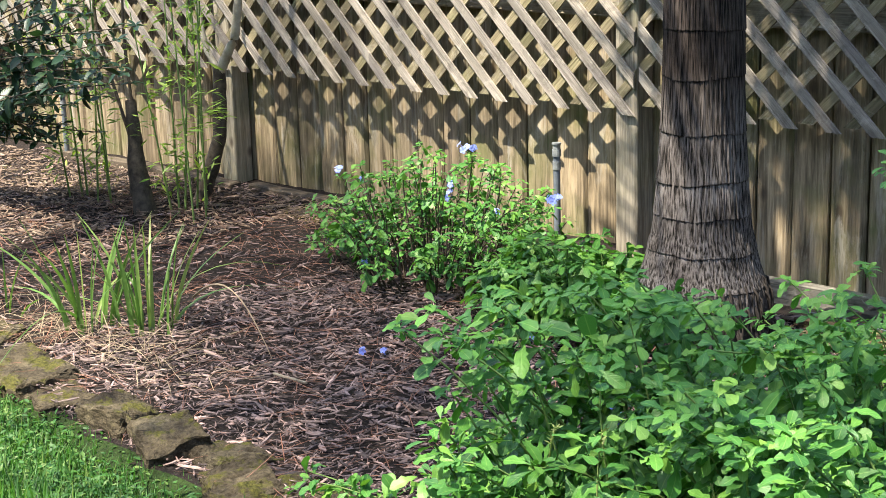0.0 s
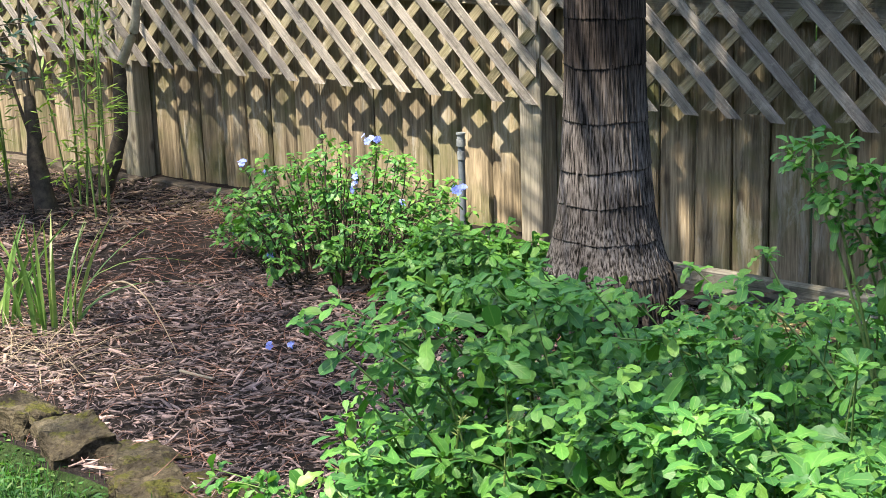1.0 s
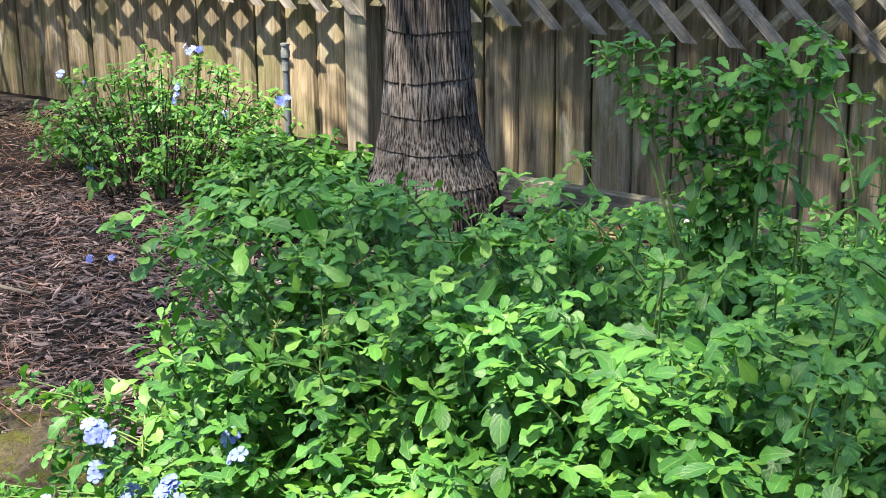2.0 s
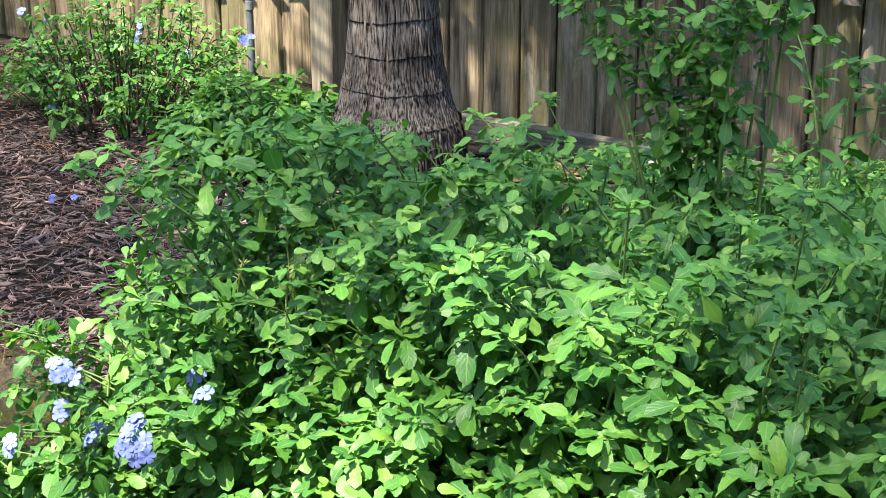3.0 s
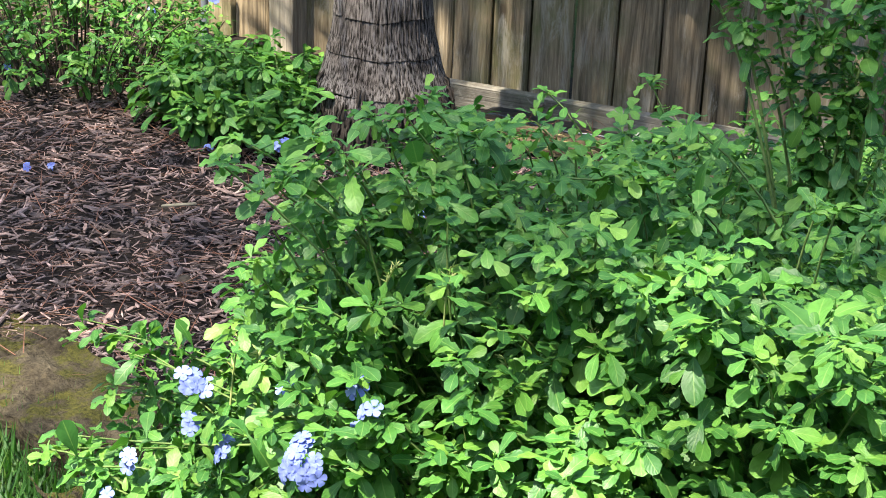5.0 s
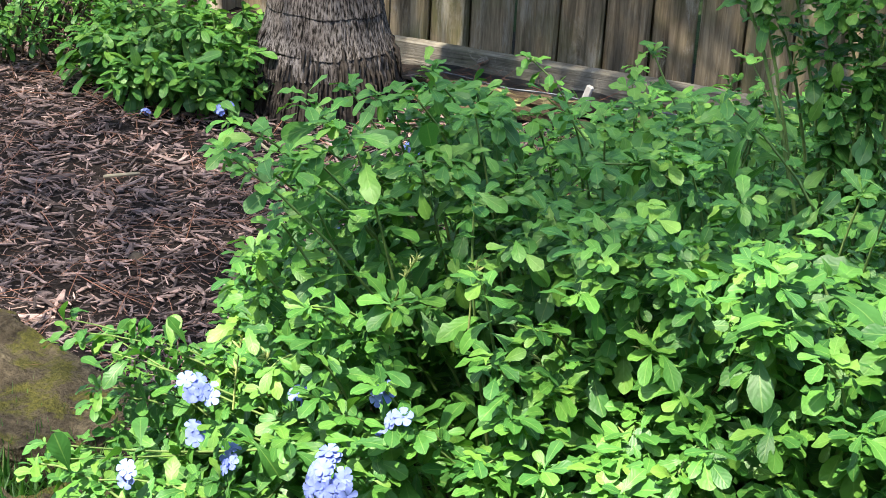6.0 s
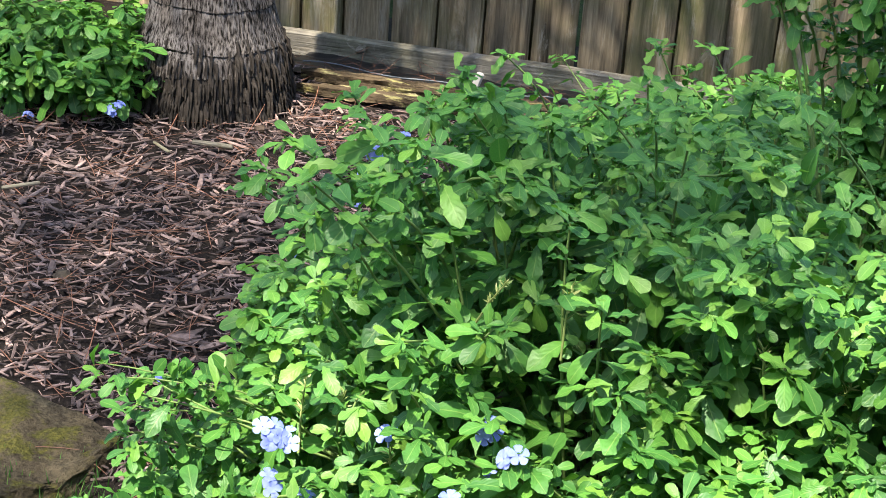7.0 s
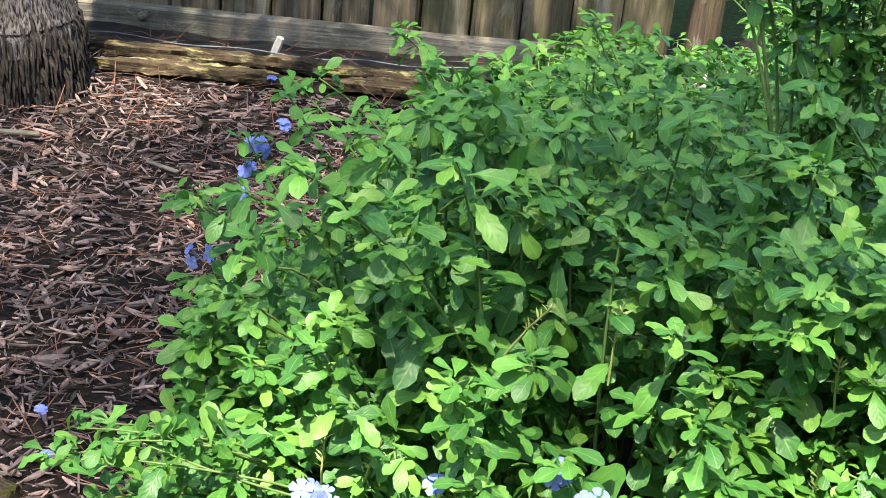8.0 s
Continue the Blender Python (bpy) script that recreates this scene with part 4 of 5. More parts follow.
for _ in range(46):
    t = np.array([rng.uniform(0.84, 1.12), rng.uniform(-3.08, -2.72), rng.uniform(0.10, 0.36)])
    tips.append(t)
    bases.append(np.array([t[0] + rng.uniform(0.1, 0.25), t[1] + rng.uniform(0.05, 0.15), t[2] * 0.4]))
for _ in range(10):
    t = np.array([rng.uniform(0.82, 1.0), rng.uniform(-2.78, -2.42), rng.uniform(0.07, 0.2)])
    tips.append(t)
    bases.append(np.array([t[0] + 0.2, t[1] + rng.uniform(0, 0.1), 0.01]))
big_flowers = [((1.329, -3.075, 0.452), 40, 0.036), ((1.085, -2.985, 0.458), 7, 0.024), ((1.115, -2.975, 0.448), 3, 0.02), ((1.092, -2.995, 0.40), 5, 0.02),
               ((1.336, -2.972, 0.51), 4, 0.014), ((1.373, -2.998, 0.495), 5, 0.018), ((1.220, -2.955, 0.467), 3, 0.014), ((1.125, -2.965, 0.365), 3, 0.014), ((1.15, -2.99, 0.37), 3, 0.014),
               ((0.852, -2.10, 0.315), 8, 0.024), ((0.848, -2.115, 0.28), 6, 0.02), ((0.891, -1.86, 0.365), 8, 0.024), ((0.885, -1.89, 0.33), 6, 0.02), ((0.875, -1.92, 0.30), 4, 0.016), ((0.93, -1.80, 0.37), 5, 0.018), ((0.945, -2.10, 0.30), 5, 0.018), ((0.90, -2.02, 0.07), 4, 0.018), ((0.955, -1.98, 0.08), 4, 0.02),
               ((0.98, -2.02, 0.08), 4, 0.02), ((1.0, -3.04, 0.29), 5, 0.02), ((1.02, -3.02, 0.34), 5, 0.02), ((1.34, -2.99, 0.46), 3, 0.014)]
plumbago("plumbago_shrub", "large spreading green shrub with pale blue flowers", tips, bases, 21, 0.0415, 17, big_flowers,
         0.40, 300, lambda p: (p[:, 1] < -2.45) & (p[:, 0] > 0.9) & (p[:, 0] < 2.1) & (p[:, 2] > 0.3), rosette=6)

rng = np.random.default_rng(29)
reach_tips = [np.array(p) for p in ((0.835, -2.885, 0.455), (0.85, -2.905, 0.435), (0.875, -2.90, 0.45), (0.90, -2.875, 0.44), (0.93, -2.86, 0.435), (0.955, -2.845, 0.43), (0.87, -2.99, 0.33), (0.90, -3.0, 0.32))]
reach_bases = [np.array((1.16 + rng.normal(0, 0.03), -2.80 + rng.normal(0, 0.03), 0.32)) for _ in reach_tips]
plumbago("plumbago_sprig", "thin leafy sprig reaching out over the edging stones", reach_tips, reach_bases, 23, 0.034, 11, [], 0.30, rosette=5, thick=0.002)

# pale bud spikes that stand out of the crown
rng = np.random.default_rng(17)
spike_plant = bpy.data.objects["plumbago_shrub"]
for p in ((1.151, -2.919, 0.467), (1.244, -2.895, 0.406), (1.607, -2.919, 0.477), (1.614, -2.895, 0.589), (1.30, -2.84, 0.60), (1.39, -2.85, 0.60), (1.5, -2.88, 0.52), (1.75, -2.8, 0.62), (1.88, -2.75, 0.6),
          (1.22, -2.93, 0.40), (1.69, -2.86, 0.55), (1.1, -2.9, 0.45)):
    pile = Pile()
    v, f = tube([(0, 0, -0.05), (0, 0, 0.0), (0.004, 0, 0.045)], [0.0016, 0.0014, 0.0008], 5)
    pile.add(v, f)
    n = 26
    z = rng.uniform(-0.005, 0.045, n)
    a = rng.uniform(0, 6.28, n)
    D = np.stack([np.cos(a), np.sin(a), np.full(n, 0.8)], -1)
    lay(pile, LANCES, np.stack([z * 0.08, z * 0, z], -1), D, np.tile([0, 0, 1.0], (n, 1)) + rng.normal(0, 0.5, (n, 3)), rng.uniform(0.008, 0.016, n), rng)
    part("bud_spike", pile.mesh("bud_spike", BUD), spike_plant, "pale green bud spike", pose(*p, rng.uniform(-25, 25), rng.uniform(-25, 25), 0))

# the tall shoots that rise from the big shrub
rng = np.random.default_rng(3)
shoot_tips = [np.array(p) for p in ((1.49, -2.25, 0.925), (1.53, -2.25, 0.94), (1.58, -2.24, 0.94), (1.62, -2.25, 0.90), (1.57, -2.27, 0.86), (1.66, -2.25, 0.915), (1.71, -2.24, 0.91), (1.755, -2.25, 0.93), (1.78, -2.24, 0.955),
                                    (1.83, -2.24, 0.985), (1.855, -2.25, 0.975), (1.81, -2.26, 0.94), (1.64, -2.26, 0.81), (1.67, -2.26, 0.855), (1.72, -2.26, 0.85), (1.765, -2.25, 0.87), (1.675, -2.26, 0.78), (1.735, -2.27, 0.79),
                                    (1.785, -2.26, 0.785), (1.69, -2.27, 0.73), (1.755, -2.27, 0.74), (1.80, -2.27, 0.71), (1.70, -2.27, 0.67), (1.76, -2.27, 0.65), (1.79, -2.26, 0.61), (1.73, -2.28, 0.62))]
shoot_bases = [np.array((1.76 + rng.normal(0, 0.02), -2.22 + rng.normal(0, 0.02), 0.0)) for _ in shoot_tips]
plumbago("plumbago_shoot", "tall leafy upright shoots of a green shrub", shoot_tips, shoot_bases, 5, 0.037, 22, [], 0.70, thick=0.004)
thin_tips = [np.array(p) for p in ((1.70, -1.80, 0.82), (1.75, -1.78, 0.79), (1.82, -1.8, 0.76), (1.85, -1.75, 0.70))]
plumbago("plumbago_shoot", "thin sparse green shoots rising from the shrub", thin_tips, [np.array((1.80, -1.78, 0.0))] * 4, 6, 0.045, 14, [], 0.4)
rng = np.random.default_rng(13)
weed_tips = [np.array([2.15 + rng.normal(0, 0.12), -0.2 + rng.normal(0, 0.08), rng.uniform(0.08, 0.34)]) for _ in range(40)]
plumbago("weed_clump", "sunlit yellow-green weeds by the fence end", weed_tips, [np.array((2.15, -0.2, -0.08))] * 40, 8, 0.05, 7, [], 0.3)

# the airy flowering shrub by the fence and its low neighbour
rng = np.random.default_rng(7)
tips, bases = [], []
while len(tips) < 150:
    a, r = rng.uniform(0, 6.28), math.sqrt(rng.random())
    x, y = -0.92 + 0.5 * r * math.cos(a), -0.70 + 0.36 * r * math.sin(a)
    tips.append(np.array([x, y, (0.43 - 0.20 * r * r) * rng.uniform(0.35, 1.06)]))
    bases.append(np.array([-0.92 + 0.28 * r * math.cos(a), -0.72 + 0.2 * r * math.sin(a), -0.01]))
plumbago("plumbago_shrub", "airy green shrub with blue flowers by the fence", tips, bases, 31, 0.037, 11,
         [((-1.48, -0.61, 0.27), 7, 0.028), ((-1.40, -0.58, 0.26), 3, 0.02), ((-0.825, -0.65, 0.435), 9, 0.03), ((-0.479, -0.62, 0.301), 12, 0.03), ((-0.889, -0.65, 0.305), 4, 0.02),
          ((-0.885, -0.66, 0.275), 5, 0.02), ((-0.695, -0.66, 0.24), 3, 0.014), ((-1.40, -0.74, 0.06), 4, 0.02), ((-0.98, -0.98, 0.10), 3, 0.016)],
         0.4, stem_mat=WOODY, rosette=5, thick=0.0035)
tips, bases = [], []
while len(tips) < 120:
    a, r = rng.uniform(0, 6.28), math.sqrt(rng.random())
    x, y = -0.22 + 0.34 * r * math.cos(a), -0.86 + 0.26 * r * math.sin(a)
    tips.append(np.array([x, y, (0.29 - 0.14 * r * r) * rng.uniform(0.45, 1.06)]))
    bases.append(np.array([-0.22 + 0.15 * r * math.cos(a), -0.84 + 0.1 * r * math.sin(a), -0.01]))
plumbago("plumbago_shrub", "low leafy green shrub beside the palm trunk", tips, bases, 37, 0.055, 11, [((0.02, -1.06, 0.05), 9, 0.026)], 0.35, rosette=6)

for x, y, c in ((-0.445, -1.44, 5), (-0.50, -1.47, 2), (-0.19, -1.10, 4), (0.78, -0.62, 4), (0.66, -2.32, 3), (0.62, -2.2, 2)):
    solid("fallen_flower", flower_head(rng, c, 0.012, 0.9), "fallen pale blue flower lying on the mulch", "flower", "fallen flowers on the mulch", pose(x, y, 0.022))

# ---- iris clumps ----


def iris(x, y, blades, seed, h):
    rng = np.random.default_rng(seed)
    clump = thing("iris_clump", "clump of upright sword-shaped green leaves", "iris", "iris clumps", pose(x, y, 0))
    for i in range(blades):
        a, lean = rng.uniform(0, 6.28), abs(rng.normal(0.34, 0.30))
        if i < 3:
            lean = 1.5
        n, L = 9, h * rng.uniform(0.65, 1.1)
        t = np.linspace(0, 1, n)
        r0 = 0.09 * math.sqrt(rng.random())
        out = r0 + L * lean * t ** 1.7
        zz = L * (t - (0.18 + 0.35 * (lean > 1)) * lean * t ** 2.6)
        pts = np.stack([out * math.cos(a), out * math.sin(a), np.maximum(zz, 0.01) - 0.01], -1)
        w = 0.0062 * np.array([0.8, 1, 1, 1, 0.95, 0.85, 0.65, 0.4, 0.05]) * rng.uniform(0.8, 1.2)
        b = rng.uniform(0, 3.14)
        side = np.array([math.cos(b), math.sin(b), 0])
        nrm = np.array([-math.sin(b), math.cos(b), 0]) * 0.002
        v = np.stack([pts - side * w[:, None], pts + nrm, pts + side * w[:, None]], 1).reshape(-1, 3)
        u = np.stack([np.repeat(t, 3), np.tile([0, 0.5, 1], n)], -1)
        f = np.array([(k * 3 + c, k * 3 + c + 1, k * 3 + c + 4, k * 3 + c + 3) for k in range(n - 1) for c in (0, 1)])
        part("blade", mesh_of("blade", v, f, BLADE, u), clump)


iris(-1.37, -1.80, 21, 1, 0.37)
iris(-1.20, -1.69, 22, 2, 0.38)
iris(-1.72, -1.88, 8, 3, 0.22)

# ---- small trees by the fence ----


def trunk_of(tree, path, r0, r1, mat=BARK, sides=12, name="trunk", label="dark rough trunk"):
    path = np.array(path, float)
    t = np.linspace(0, len(path) - 1, 30)
    pts = np.stack([np.interp(t, np.arange(len(path)), path[:, k]) for k in range(3)], -1)
    for _ in range(2):
        pts[1:-1] = (pts[:-2] + pts[1:-1] * 2 + pts[2:]) / 4
    v, f = tube(pts, np.linspace(r0, r1, 30), sides)
    n = np.array([noise.noise(Vector(p) * 18) for p in v])
    centre = np.repeat(pts, sides, 0)
    v = centre + (v - centre) * (1 + 0.18 * n)[:, None]
    return part(name, mesh_of(name, v, f, mat), tree, label)


tree = thing("small_tree", "small dark-barked tree with a cut stump trunk", "tree")
trunk_of(tree, [(-2.52, -0.70, -0.05), (-2.56, -0.69, 0.08), (-2.60, -0.68, 0.20), (-2.62, -0.66, 0.30), (-2.66, -0.64, 0.44)], 0.050, 0.022)
rng = np.random.default_rng(41)
for dx in (-0.13, 0.05):
    trunk_of(tree, [(-2.62 + dx * 0.2, -0.66, 0.28), (-2.75 + dx, -0.62, 0.7), (-2.75 + dx * 1.4, -0.6, 1.3), (-2.6 + dx * 2, -0.6, 2.1)], 0.008, 0.004, WOODY, 6, "limb", "thin brown limb")


def bamboo(x, y, seed, canes):
    rng = np.random.default_rng(seed)
    b = thing("bamboo_clump", "thin green canes with small yellow-green leaves", "bamboo", "cane plants by the fence")
    pile = Pile()
    for i in range(canes):
        cx, cy = x + rng.normal(0, 0.09), y + rng.normal(0, 0.05)
        h = rng.uniform(0.7, 1.5)
        lx, ly = rng.normal(0, 0.07, 2)
        path = np.array([(cx + lx * t, cy + ly * t, h * t - 0.02) for t in np.linspace(0, 1, 12)])
        v, f = tube(path, np.linspace(0.005, 0.0022, 12), 6)
        part("cane", mesh_of("cane", v, f, STEM), b, "green jointed cane")
        n = 95
        t = rng.uniform(0.1, 1, n)
        P = np.stack([np.interp(t, np.linspace(0, 1, 12), path[:, k]) for k in range(3)], -1)
        a = np.round(t * 9) * 2.4
        D = np.stack([np.cos(a), np.sin(a), rng.uniform(-0.2, 0.35, n)], -1) + rng.normal(0, 0.35, (n, 3))
        P = P + D * rng.uniform(0, 0.07, (n, 1))
        lay(pile, LANCES, P, D, np.array([0, 0, 1.0]) + rng.normal(0, 0.3, (n, 3)), rng.uniform(0.035, 0.07, n), rng)
    tagged(part("foliage", pile.mesh("foliage", CANE_LEAF), b, "small narrow yellow-green leaves"), kind="stuff")


bamboo(-2.42, -0.56, 3, 7)
bamboo(-2.95, -0.66, 4, 6)
crape = thing("crooked_tree", "slim crooked grey-barked tree by the fence", "tree")
trunk_of(crape, [(-2.56, -0.42, -0.05), (-2.50, -0.38, 0.12), (-2.46, -0.35, 0.28), (-2.46, -0.34, 0.44), (-2.45, -0.34, 0.56)], 0.034, 0.026, label="dark knobbly lower trunk")
PALE_BARK = plain("pale_bark", (0.16, 0.135, 0.10), (0.52, 0.46, 0.36), 16, bump=0.9)
trunk_of(crape, [(-2.455, -0.34, 0.52), (-2.41, -0.335, 0.60), (-2.35, -0.33, 0.68), (-2.34, -0.32, 0.80), (-2.30, -0.31, 0.95), (-2.31, -0.3, 1.2), (-2.25, -0.3, 1.7), (-2.3, -0.4, 2.4)], 0.021, 0.012, PALE_BARK, name="limb", label="pale crooked upper limb")
trunk_of(crape, [(-2.45, -0.34, 0.53), (-2.53, -0.34, 0.62), (-2.60, -0.33, 0.9), (-2.66, -0.3, 1.5)], 0.014, 0.008, PALE_BARK, name="limb", label="pale slim limb")

camellia = thing("camellia_bush", "dark glossy-leaved shrub branch in shade", "shrub")
rng = np.random.default_rng(51)
tips = []
for _ in range(34):
    s = rng.random()
    tips.append(np.array([-2.85 + 0.9 * s + rng.normal(0, 0.05), -1.05 + rng.normal(0, 0.1), 0.40 + 0.36 * s + rng.normal(0, 0.06)]))
for _ in range(26):
    tips.append(np.array([rng.uniform(-3.1, -2.3), -1.05 + rng.normal(0, 0.1), rng.uniform(0.72, 1.0)]))
bases = [np.array([-3.55, -1.1, 0.25 + 0.35 * rng.random()]) for _ in tips]
stems, P, D, U, S, young = shrub_leaves(tips, bases, rng, 0.06, 12, 0.5, 0.5, 6)
trunk_of(camellia, [(-3.85, -1.1, -0.05), (-3.8, -1.1, 0.3), (-3.72, -1.1, 0.8), (-3.7, -1.1, 1.6)], 0.04, 0.02)
for path in stems:
    v, f = tube(path, np.linspace(0.005, 0.002, len(path)), 5)
    part("stem", mesh_of("stem", v, f, WOODY), camellia)
pile = Pile()
lay(pile, OVALS, P, D, U, S, rng)
tagged(part("foliage", pile.mesh("foliage", DARK_LEAF), camellia, "dark green glossy oval leaves"), kind="stuff")

# ---- unseen trees added to shade the bed, and greenery beyond the fence ----


CROWN_LEAF = [leaf_shape([(0, 0.02), (0.5, 0.3), (1, 0.02)], k, 0.2, 0, i) for i, k in enumerate((0.1, 0.3))]


def crown_tree(name, label, x, y, crowns, seed, leaves, mat=CROWN, size=0.06, trunk=0.16, clump=10, lift=0.0):
    """A tree of leafy crowns; lift raises them towards the sun."""
    crowns = [(cx + SUN.x / SUN.z * lift, cy + SUN.y / SUN.z * lift, cz + lift, r, n) for cx, cy, cz, r, n in crowns]
    rng = np.random.default_rng(seed)
    t = thing(name, label, "tree")
    top = max(c[2] for c in crowns)
    trunk_of(t, [(x, y, -0.1), (x + 0.05, y, 1.2), (x - 0.05, y + 0.1, top * 0.6), (crowns[0][0], crowns[0][1], crowns[0][2])], trunk, trunk * 0.35)
    pile = Pile()
    for i, (cx, cy, cz, r, amount) in enumerate(crowns):
        if i % 4 == 0:
            trunk_of(t, [(x, y, top * 0.55), ((x + cx) / 2, (y + cy) / 2, (cz + top * 0.55) / 2 + 0.2), (cx, cy, cz)], trunk * 0.16, 0.012, name="limb")
        n = int(leaves * amount)
        k = max(6, n // clump)
        cl = rng.normal(0, 1, (k, 3))
        cl *= (r * rng.random((k, 1)) ** 0.4) / np.linalg.norm(cl, axis=1)[:, None]
        cl[:, 2] *= 0.45
        P = cl[rng.integers(0, k, n)] + rng.normal(0, 0.16, (n, 3)) + np.array([cx, cy, cz])
        D = rng.normal(0, 1, (n, 3))
        lay(pile, CROWN_LEAF, P, D, np.array([0, 0, 1.0]) + rng.normal(0, 0.5, (n, 3)), size * rng.uniform(0.7, 1.3, n), rng)
    tagged(part("crown", pile.mesh("crown", mat), t, "leafy green crown"), kind="stuff")


# each crown of these added trees is set sunward of a patch to dim
crown_tree("shade_tree", "unseen leafy tree added to shade the bed and fence", -2.6, -5.6,
           [(-3.4, -2.6, 5.0, 0.6, 0.22), (-1.4, -3.75, 5.0, 0.5, 0.19), (-0.55, -3.85, 5.0, 0.65, 0.22), (-0.05, -3.95, 5.2, 0.6, 0.13), (0.05, -3.3, 5.2, 0.5, 0.09), (0.0, -2.0, 5.0, 0.5, 0.14), (0.65, -2.0, 5.0, 0.75, 0.14), (-1.9, -3.3, 5.0, 0.5, 0.15), (-2.5, -3.4, 5.0, 0.55, 0.15), (-2.75, -2.5, 5.0, 0.6, 0.20), (-0.95, -3.2, 5.0, 0.45, 0.14), (-0.88, -4.2, 5.0, 0.50, 0.13), (0.0, -4.4, 5.0, 0.4, 0.06)], 61, 5000, clump=6, lift=3.6)
crown_tree("shade_tree", "unseen leafy tree added to dapple the big shrub", 3.6, -7.0,
           [(2.4, -2.6, 5.0, 0.9, 0.35), (0.45, -4.30, 4.8, 0.45, 0.11), (0.70, -4.45, 4.8, 0.42, 0.10), (1.05, -4.10, 4.8, 0.42, 0.10), (1.0, -3.7, 4.7, 0.5, 0.11), (1.4, -3.3, 4.8, 0.6, 0.18), (0.75, -3.2, 4.9, 0.5, 0.12),
            (1.72, -3.95, 4.8, 0.45, 0.19), (1.70, -4.75, 4.8, 0.36, 0.19), (1.95, -4.4, 4.8, 0.42, 0.20), (1.40, -4.2, 4.8, 0.42, 0.15), (0.0, -4.7, 4.8, 0.42, 0.07), (0.15, -4.2, 4.8, 0.4, 0.08), (0.55, -4.95, 4.8, 0.42, 0.025), (0.70, -4.9, 4.8, 0.3, 0.015), (0.98, -4.5, 4.8, 0.30, 0.08)], 63, 5000, clump=3, lift=3.6)
for i, (x, y) in enumerate(((-4.5, 2.6), (-2.2, 2.9), (0.0, 2.7), (2.2, 2.8), (4.6, 2.6))):
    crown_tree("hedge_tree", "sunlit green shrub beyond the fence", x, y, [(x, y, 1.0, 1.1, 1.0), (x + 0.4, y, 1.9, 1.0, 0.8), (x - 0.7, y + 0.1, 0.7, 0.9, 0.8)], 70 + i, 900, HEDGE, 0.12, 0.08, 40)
# ---- grass ----
rng = np.random.default_rng(81)
n = 46000
gp = np.stack([rng.uniform(-2.0, 0.9, n), rng.uniform(-3.1, -1.8, n)], -1)
keep = np.array([y < stone_line(x) + 0.02 for x, y in gp])
gp = gp[keep]
n = len(gp)
P = np.stack([gp[:, 0], gp[:, 1], np.full(n, -0.055)], -1)
a = rng.uniform(0, 6.28, n)
D = np.stack([np.cos(a) * 0.9, np.sin(a) * 0.9, rng.uniform(0.4, 1.0, n)], -1)
U = np.stack([np.cos(a), np.sin(a), np.full(n, 0.4)], -1)
blade_shapes = [leaf_shape([(0, 0.03), (0.5, 0.036), (1, 0.002)], c, 0.2, 0, i) for i, c in enumerate((0.3, 0.5, 0.15))]
pile = Pile()
lay(pile, blade_shapes, P, D, U, rng.uniform(0.05, 0.105, n) * np.array([1.0 if y < stone_line(x) - 0.25 or x > 0.1 else 0.72 for x, y in gp]), rng)
tagged(solid("grass", pile.mesh("grass", GRASS), "bright green mown lawn grass beside the stones", "grass"), kind="stuff")
# low broad-leaved weeds between grass and stones
n = 7000
gp = np.stack([rng.uniform(-1.5, 0.3, n), rng.uniform(-2.75, -2.1, n)], -1)
gp = gp[np.array([stone_line(x) - 0.30 < y < stone_line(x) + 0.02 for x, y in gp])]
n = len(gp)
pile = Pile()
P = np.stack([gp[:, 0], gp[:, 1], rng.uniform(-0.035, 0.0, n)], -1)
D = rng.normal(0, 1, (n, 3)) * np.array([1, 1, 0.3])
lay(pile, OVALS, P, D, np.array([0, 0, 1.0]) + rng.normal(0, 0.3, (n, 3)), rng.uniform(0.012, 0.024, n), rng)
tagged(solid("clover", pile.mesh("clover", GRASS), "low pale green weeds along the stone edge", "weeds"), kind="stuff")

# ---- mulch pieces ----


def chip_shape(seed, long=1.0, wide=0.22, thick=0.07):
    r = random.Random(seed)
    v = []
    for s in (0.0, 0.5, 1.0):
        w = wide * (0.5 if s in (0.0, 1.0) else 1) * r.uniform(0.6, 1.2) / 2
        o, h = r.uniform(-0.04, 0.04), r.uniform(-0.05, 0.05)
        v += [(s * long - 0.5, o - w, h - thick / 2), (s * long - 0.5, o + w, h - thick / 2), (s * long - 0.5, o + w * 0.8, h + thick / 2), (s * long - 0.5, o - w * 0.8, h + thick / 2)]
    f = [(i * 4 + j, i * 4 + (j + 1) % 4, i * 4 + 4 + (j + 1) % 4, i * 4 + 4 + j) for i in range(2) for j in range(1, 4)] + [(0, 3, 2, 1), (8, 9, 10, 11)]
    v = np.array(v)
    return v, np.array(f), np.tile([0.3, 0.2], (len(v), 1))


CHIPS = [chip_shape(i, 1.0, w, t) for i, (w, t) in enumerate(((0.11, 0.05), (0.26, 0.07), (0.08, 0.05), (0.34, 0.08), (0.17, 0.06), (0.13, 0.06)))]
rng = np.random.default_rng(91)


def bed_points(n, x0, x1, y0, y1):
    p = np.stack([rng.uniform(x0, x1, n), rng.uniform(y0, y1, n)], -1)
    return p[np.array([y > stone_line(x) + 0.02 and not (x > 0.36 and y > -0.64) for x, y in p])]


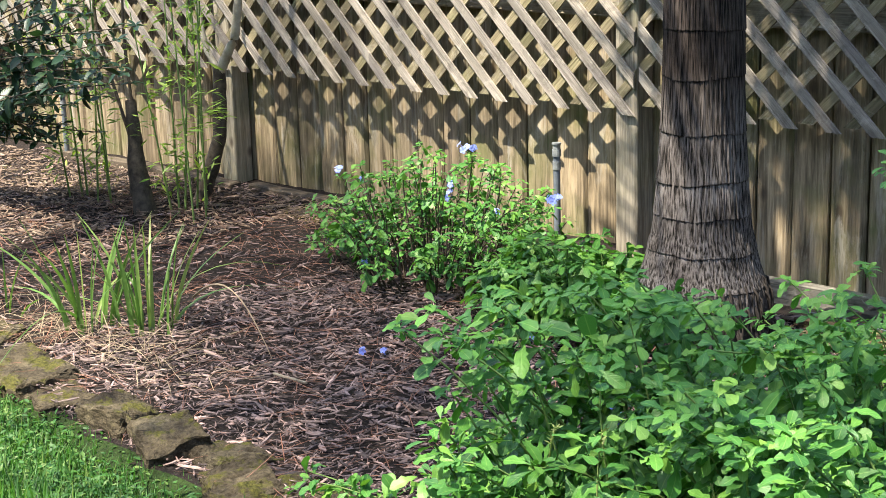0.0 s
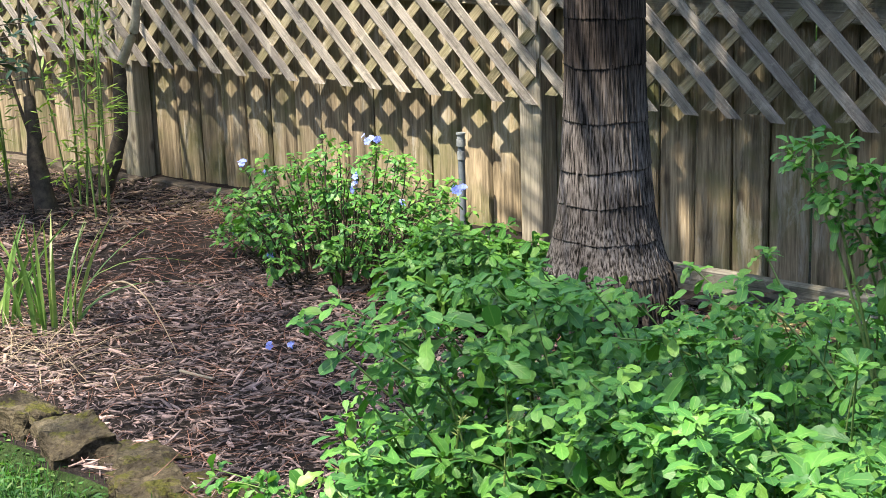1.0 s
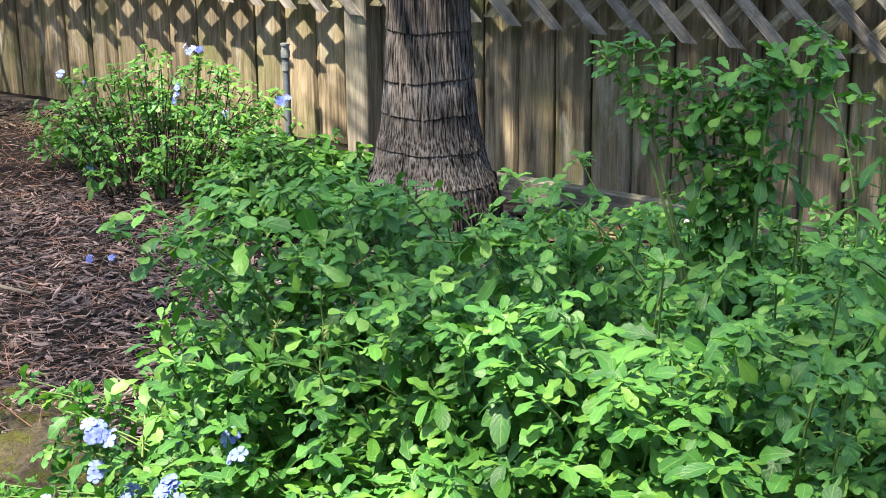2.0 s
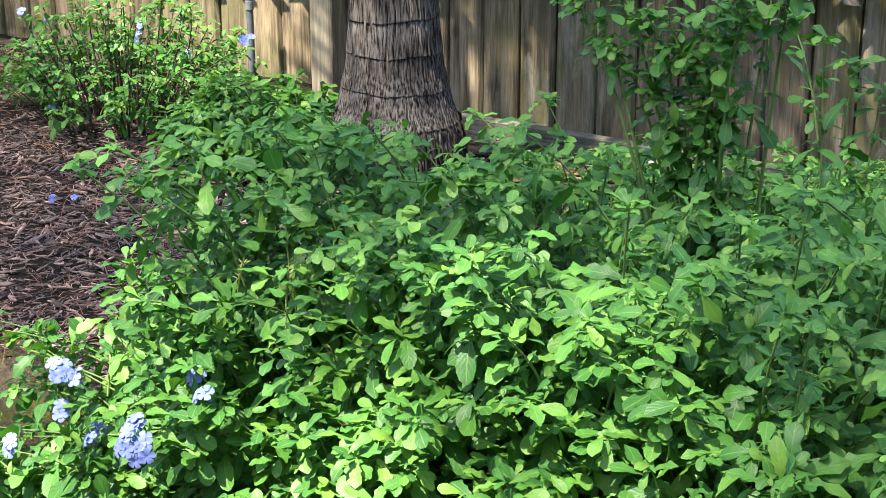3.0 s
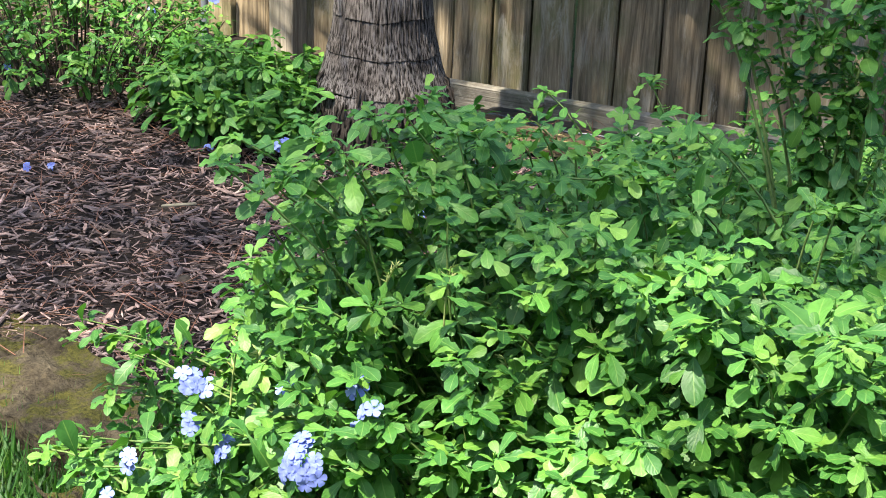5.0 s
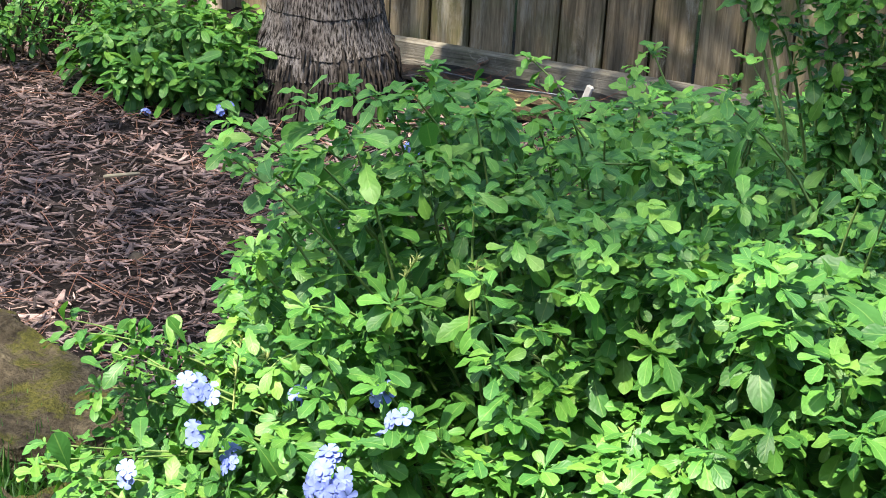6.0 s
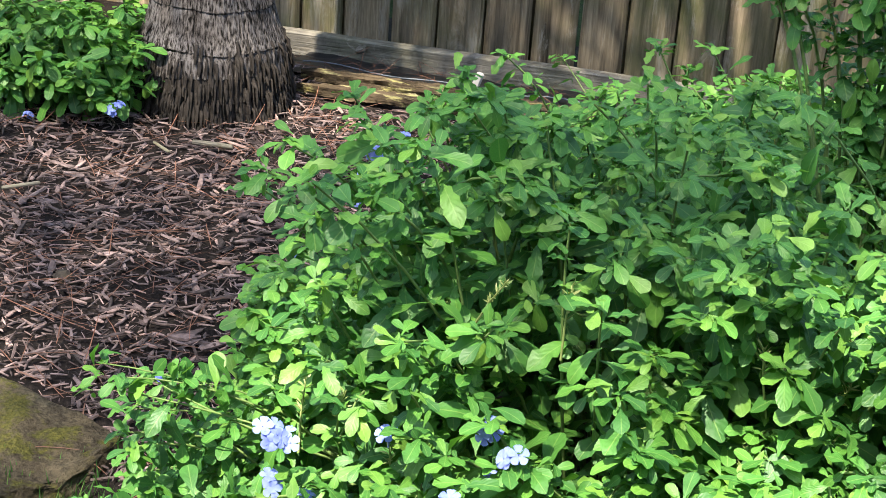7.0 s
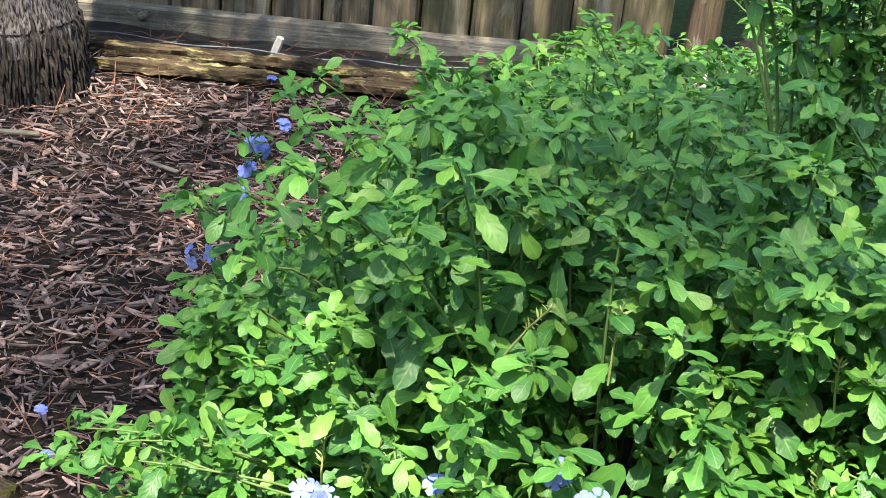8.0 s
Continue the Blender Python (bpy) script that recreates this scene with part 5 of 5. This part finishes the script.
def lying(p, lift, flat):
    n = len(p)
    pos = np.stack([p[:, 0], p[:, 1], np.array([ground_height(x, y) for x, y in p]) + lift], -1)
    a = rng.uniform(0, 6.28, n)
    d = np.stack([np.cos(a), np.sin(a), rng.normal(0, flat, n)], -1)
    return pos, d, np.array([0, 0, 1.0]) + rng.normal(0, flat * 1.6, (n, 3))


p = np.concatenate([bed_points(27000, -1.3, 1.3, -2.5, -0.35), bed_points(7500, -4.2, -1.0, -2.1, -0.1), bed_points(1200, 1.2, 2.6, -2.2, -0.3)])
pos, d, up = lying(p, rng.uniform(0.0, 0.016, len(p)), 0.18)
pile = Pile()
lay(pile, CHIPS, pos, d, up, np.clip(rng.lognormal(-3.80, 0.45, len(p)), 0.010, 0.07), rng)
tagged(part("wood_chips", pile.mesh("wood_chips", CHIP, smooth=False), ground, "dark brown and grey shredded bark"), kind="stuff")
p = np.concatenate([bed_points(2300, -1.5, 1.2, -2.5, -0.5), bed_points(1500, -3.0, -1.4, -2.1, -0.3), np.stack([rng.uniform(0.25, 1.6, 200), rng.uniform(-0.4, -0.12, 200)], -1)])
pos, d, up = lying(p, rng.uniform(0.008, 0.022, len(p)), 0.12)
needle = [leaf_shape([(0, 0.006), (0.35, 0.008), (0.7, 0.008), (1, 0.003)], c, 0.8, 0, i) for i, c in enumerate((0.12, -0.1, 0.25))]
pile = Pile()
lay(pile, needle, pos, d, up, rng.uniform(0.06, 0.15, len(p)), rng)
tagged(part("pine_needles", pile.mesh("pine_needles", NEEDLE), ground, "reddish dry pine needles"), kind="stuff")
p = np.concatenate([bed_points(4000, -4.4, -2.0, -1.4, -0.2), bed_points(700, -2.2, -1.2, -0.45, -0.15)])
pos, d, up = lying(p, rng.uniform(0.01, 0.022, len(p)), 0.2)
pile = Pile()
lay(pile, CHIPS, pos, d, up, rng.uniform(0.015, 0.05, len(p)), rng)
tagged(part("leaf_litter", pile.mesh("leaf_litter", LITTER, smooth=False), ground, "pale dry leaf litter"), kind="stuff")
p = np.stack([rng.normal(-1.28, 0.3, 420), rng.normal(-1.86, 0.09, 420)], -1)
pos, d, up = lying(p, rng.uniform(0.012, 0.03, len(p)), 0.15)
pile = Pile()
lay(pile, needle, pos, d, up, rng.uniform(0.05, 0.16, len(p)), rng)
tagged(part("dry_straw", pile.mesh("dry_straw", STRAW), ground, "pale dry grass straw"), kind="stuff")
p = np.concatenate([np.stack([rng.normal(-1.85, 0.16, 1500), rng.normal(-0.34, 0.05, 1500)], -1), np.stack([rng.normal(-3.2, 0.4, 900), rng.normal(-0.5, 0.10, 900)], -1)])
pos, d, up = lying(p, rng.uniform(0.004, 0.02, len(p)), 0.4)
pile = Pile()
lay(pile, needle, pos, d, up, rng.uniform(0.01, 0.035, len(p)), rng)
tagged(part("moss", pile.mesh("moss", MOSS), ground, "yellow-green moss and dry grass by the fence foot"), kind="stuff")
chip_meshes = [mesh_of("wood_chip", v, f, CHIP, u, False) for v, f, u in CHIPS]
p = bed_points(380, -0.5, 0.75, -2.3, -0.95)[:300]
pos, d, up = lying(p, 0.02, 0.12)
rot = frames_for(d, up)
for i in range(len(p)):
    m = Matrix.Translation(pos[i]) @ Matrix(rot[i].tolist()).to_4x4() @ Matrix.Scale(float(rng.uniform(0.012, 0.028)), 4)
    part("wood_chip", chip_meshes[i % len(chip_meshes)], ground, at=m)
for x, y, l, w, a in ((0.278, -1.077, 0.10, 0.014, 12), (0.17, -1.13, 0.07, 0.008, -35), (0.0, -1.5, 0.09, 0.01, 50), (-0.5, -1.75, 0.12, 0.009, 8), (0.62, -1.2, 0.08, 0.01, -20)):
    solid("twig", box_mesh("twig", (l, w, w * 0.7), BOARD, w * 0.2, 5, 0.003, int(l * 1000)), "pale dry splinter of wood lying on mulch", "twig", "splinters on the mulch", pose(x, y, ground_height(x, y) + 0.022, 0, 3, a))
for x, y, w in ((0.345, -0.925, 0.028), (0.41, -0.93, 0.02)):
    solid("pebble", box_mesh("pebble", (w, w * 0.7, w * 0.6), LITTER, w * 0.2, 2, w * 0.15, int(w * 1000)), "small pale stone at the palm foot", "stone", "pale pebbles", pose(x, y, ground_height(x, y) + 0.016, 8, 0, 30))
dry_blade = np.array([(-1.12 + 0.42 * t, -1.58 - 0.06 * t * t, 0.16 * math.sin(math.pi * min(1, t * 0.8 + 0.2)) + 0.005) for t in np.linspace(0, 1, 14)])
v, f = tube(dry_blade, np.linspace(0.0045, 0.0012, 14), 4)
solid("dry_leaf_blade", mesh_of("dry_leaf_blade", v, f, STRAW), "long dry arching leaf blade beside the irises", "leaf")
cone = solid("pine_cone", box_mesh("pine_cone", (0.035, 0.03, 0.03), WOODY, 0.009, 2, 0.006, 3), "small dark round cone lying on mulch", "cone", at=pose(0.283, -1.881, 0.022))
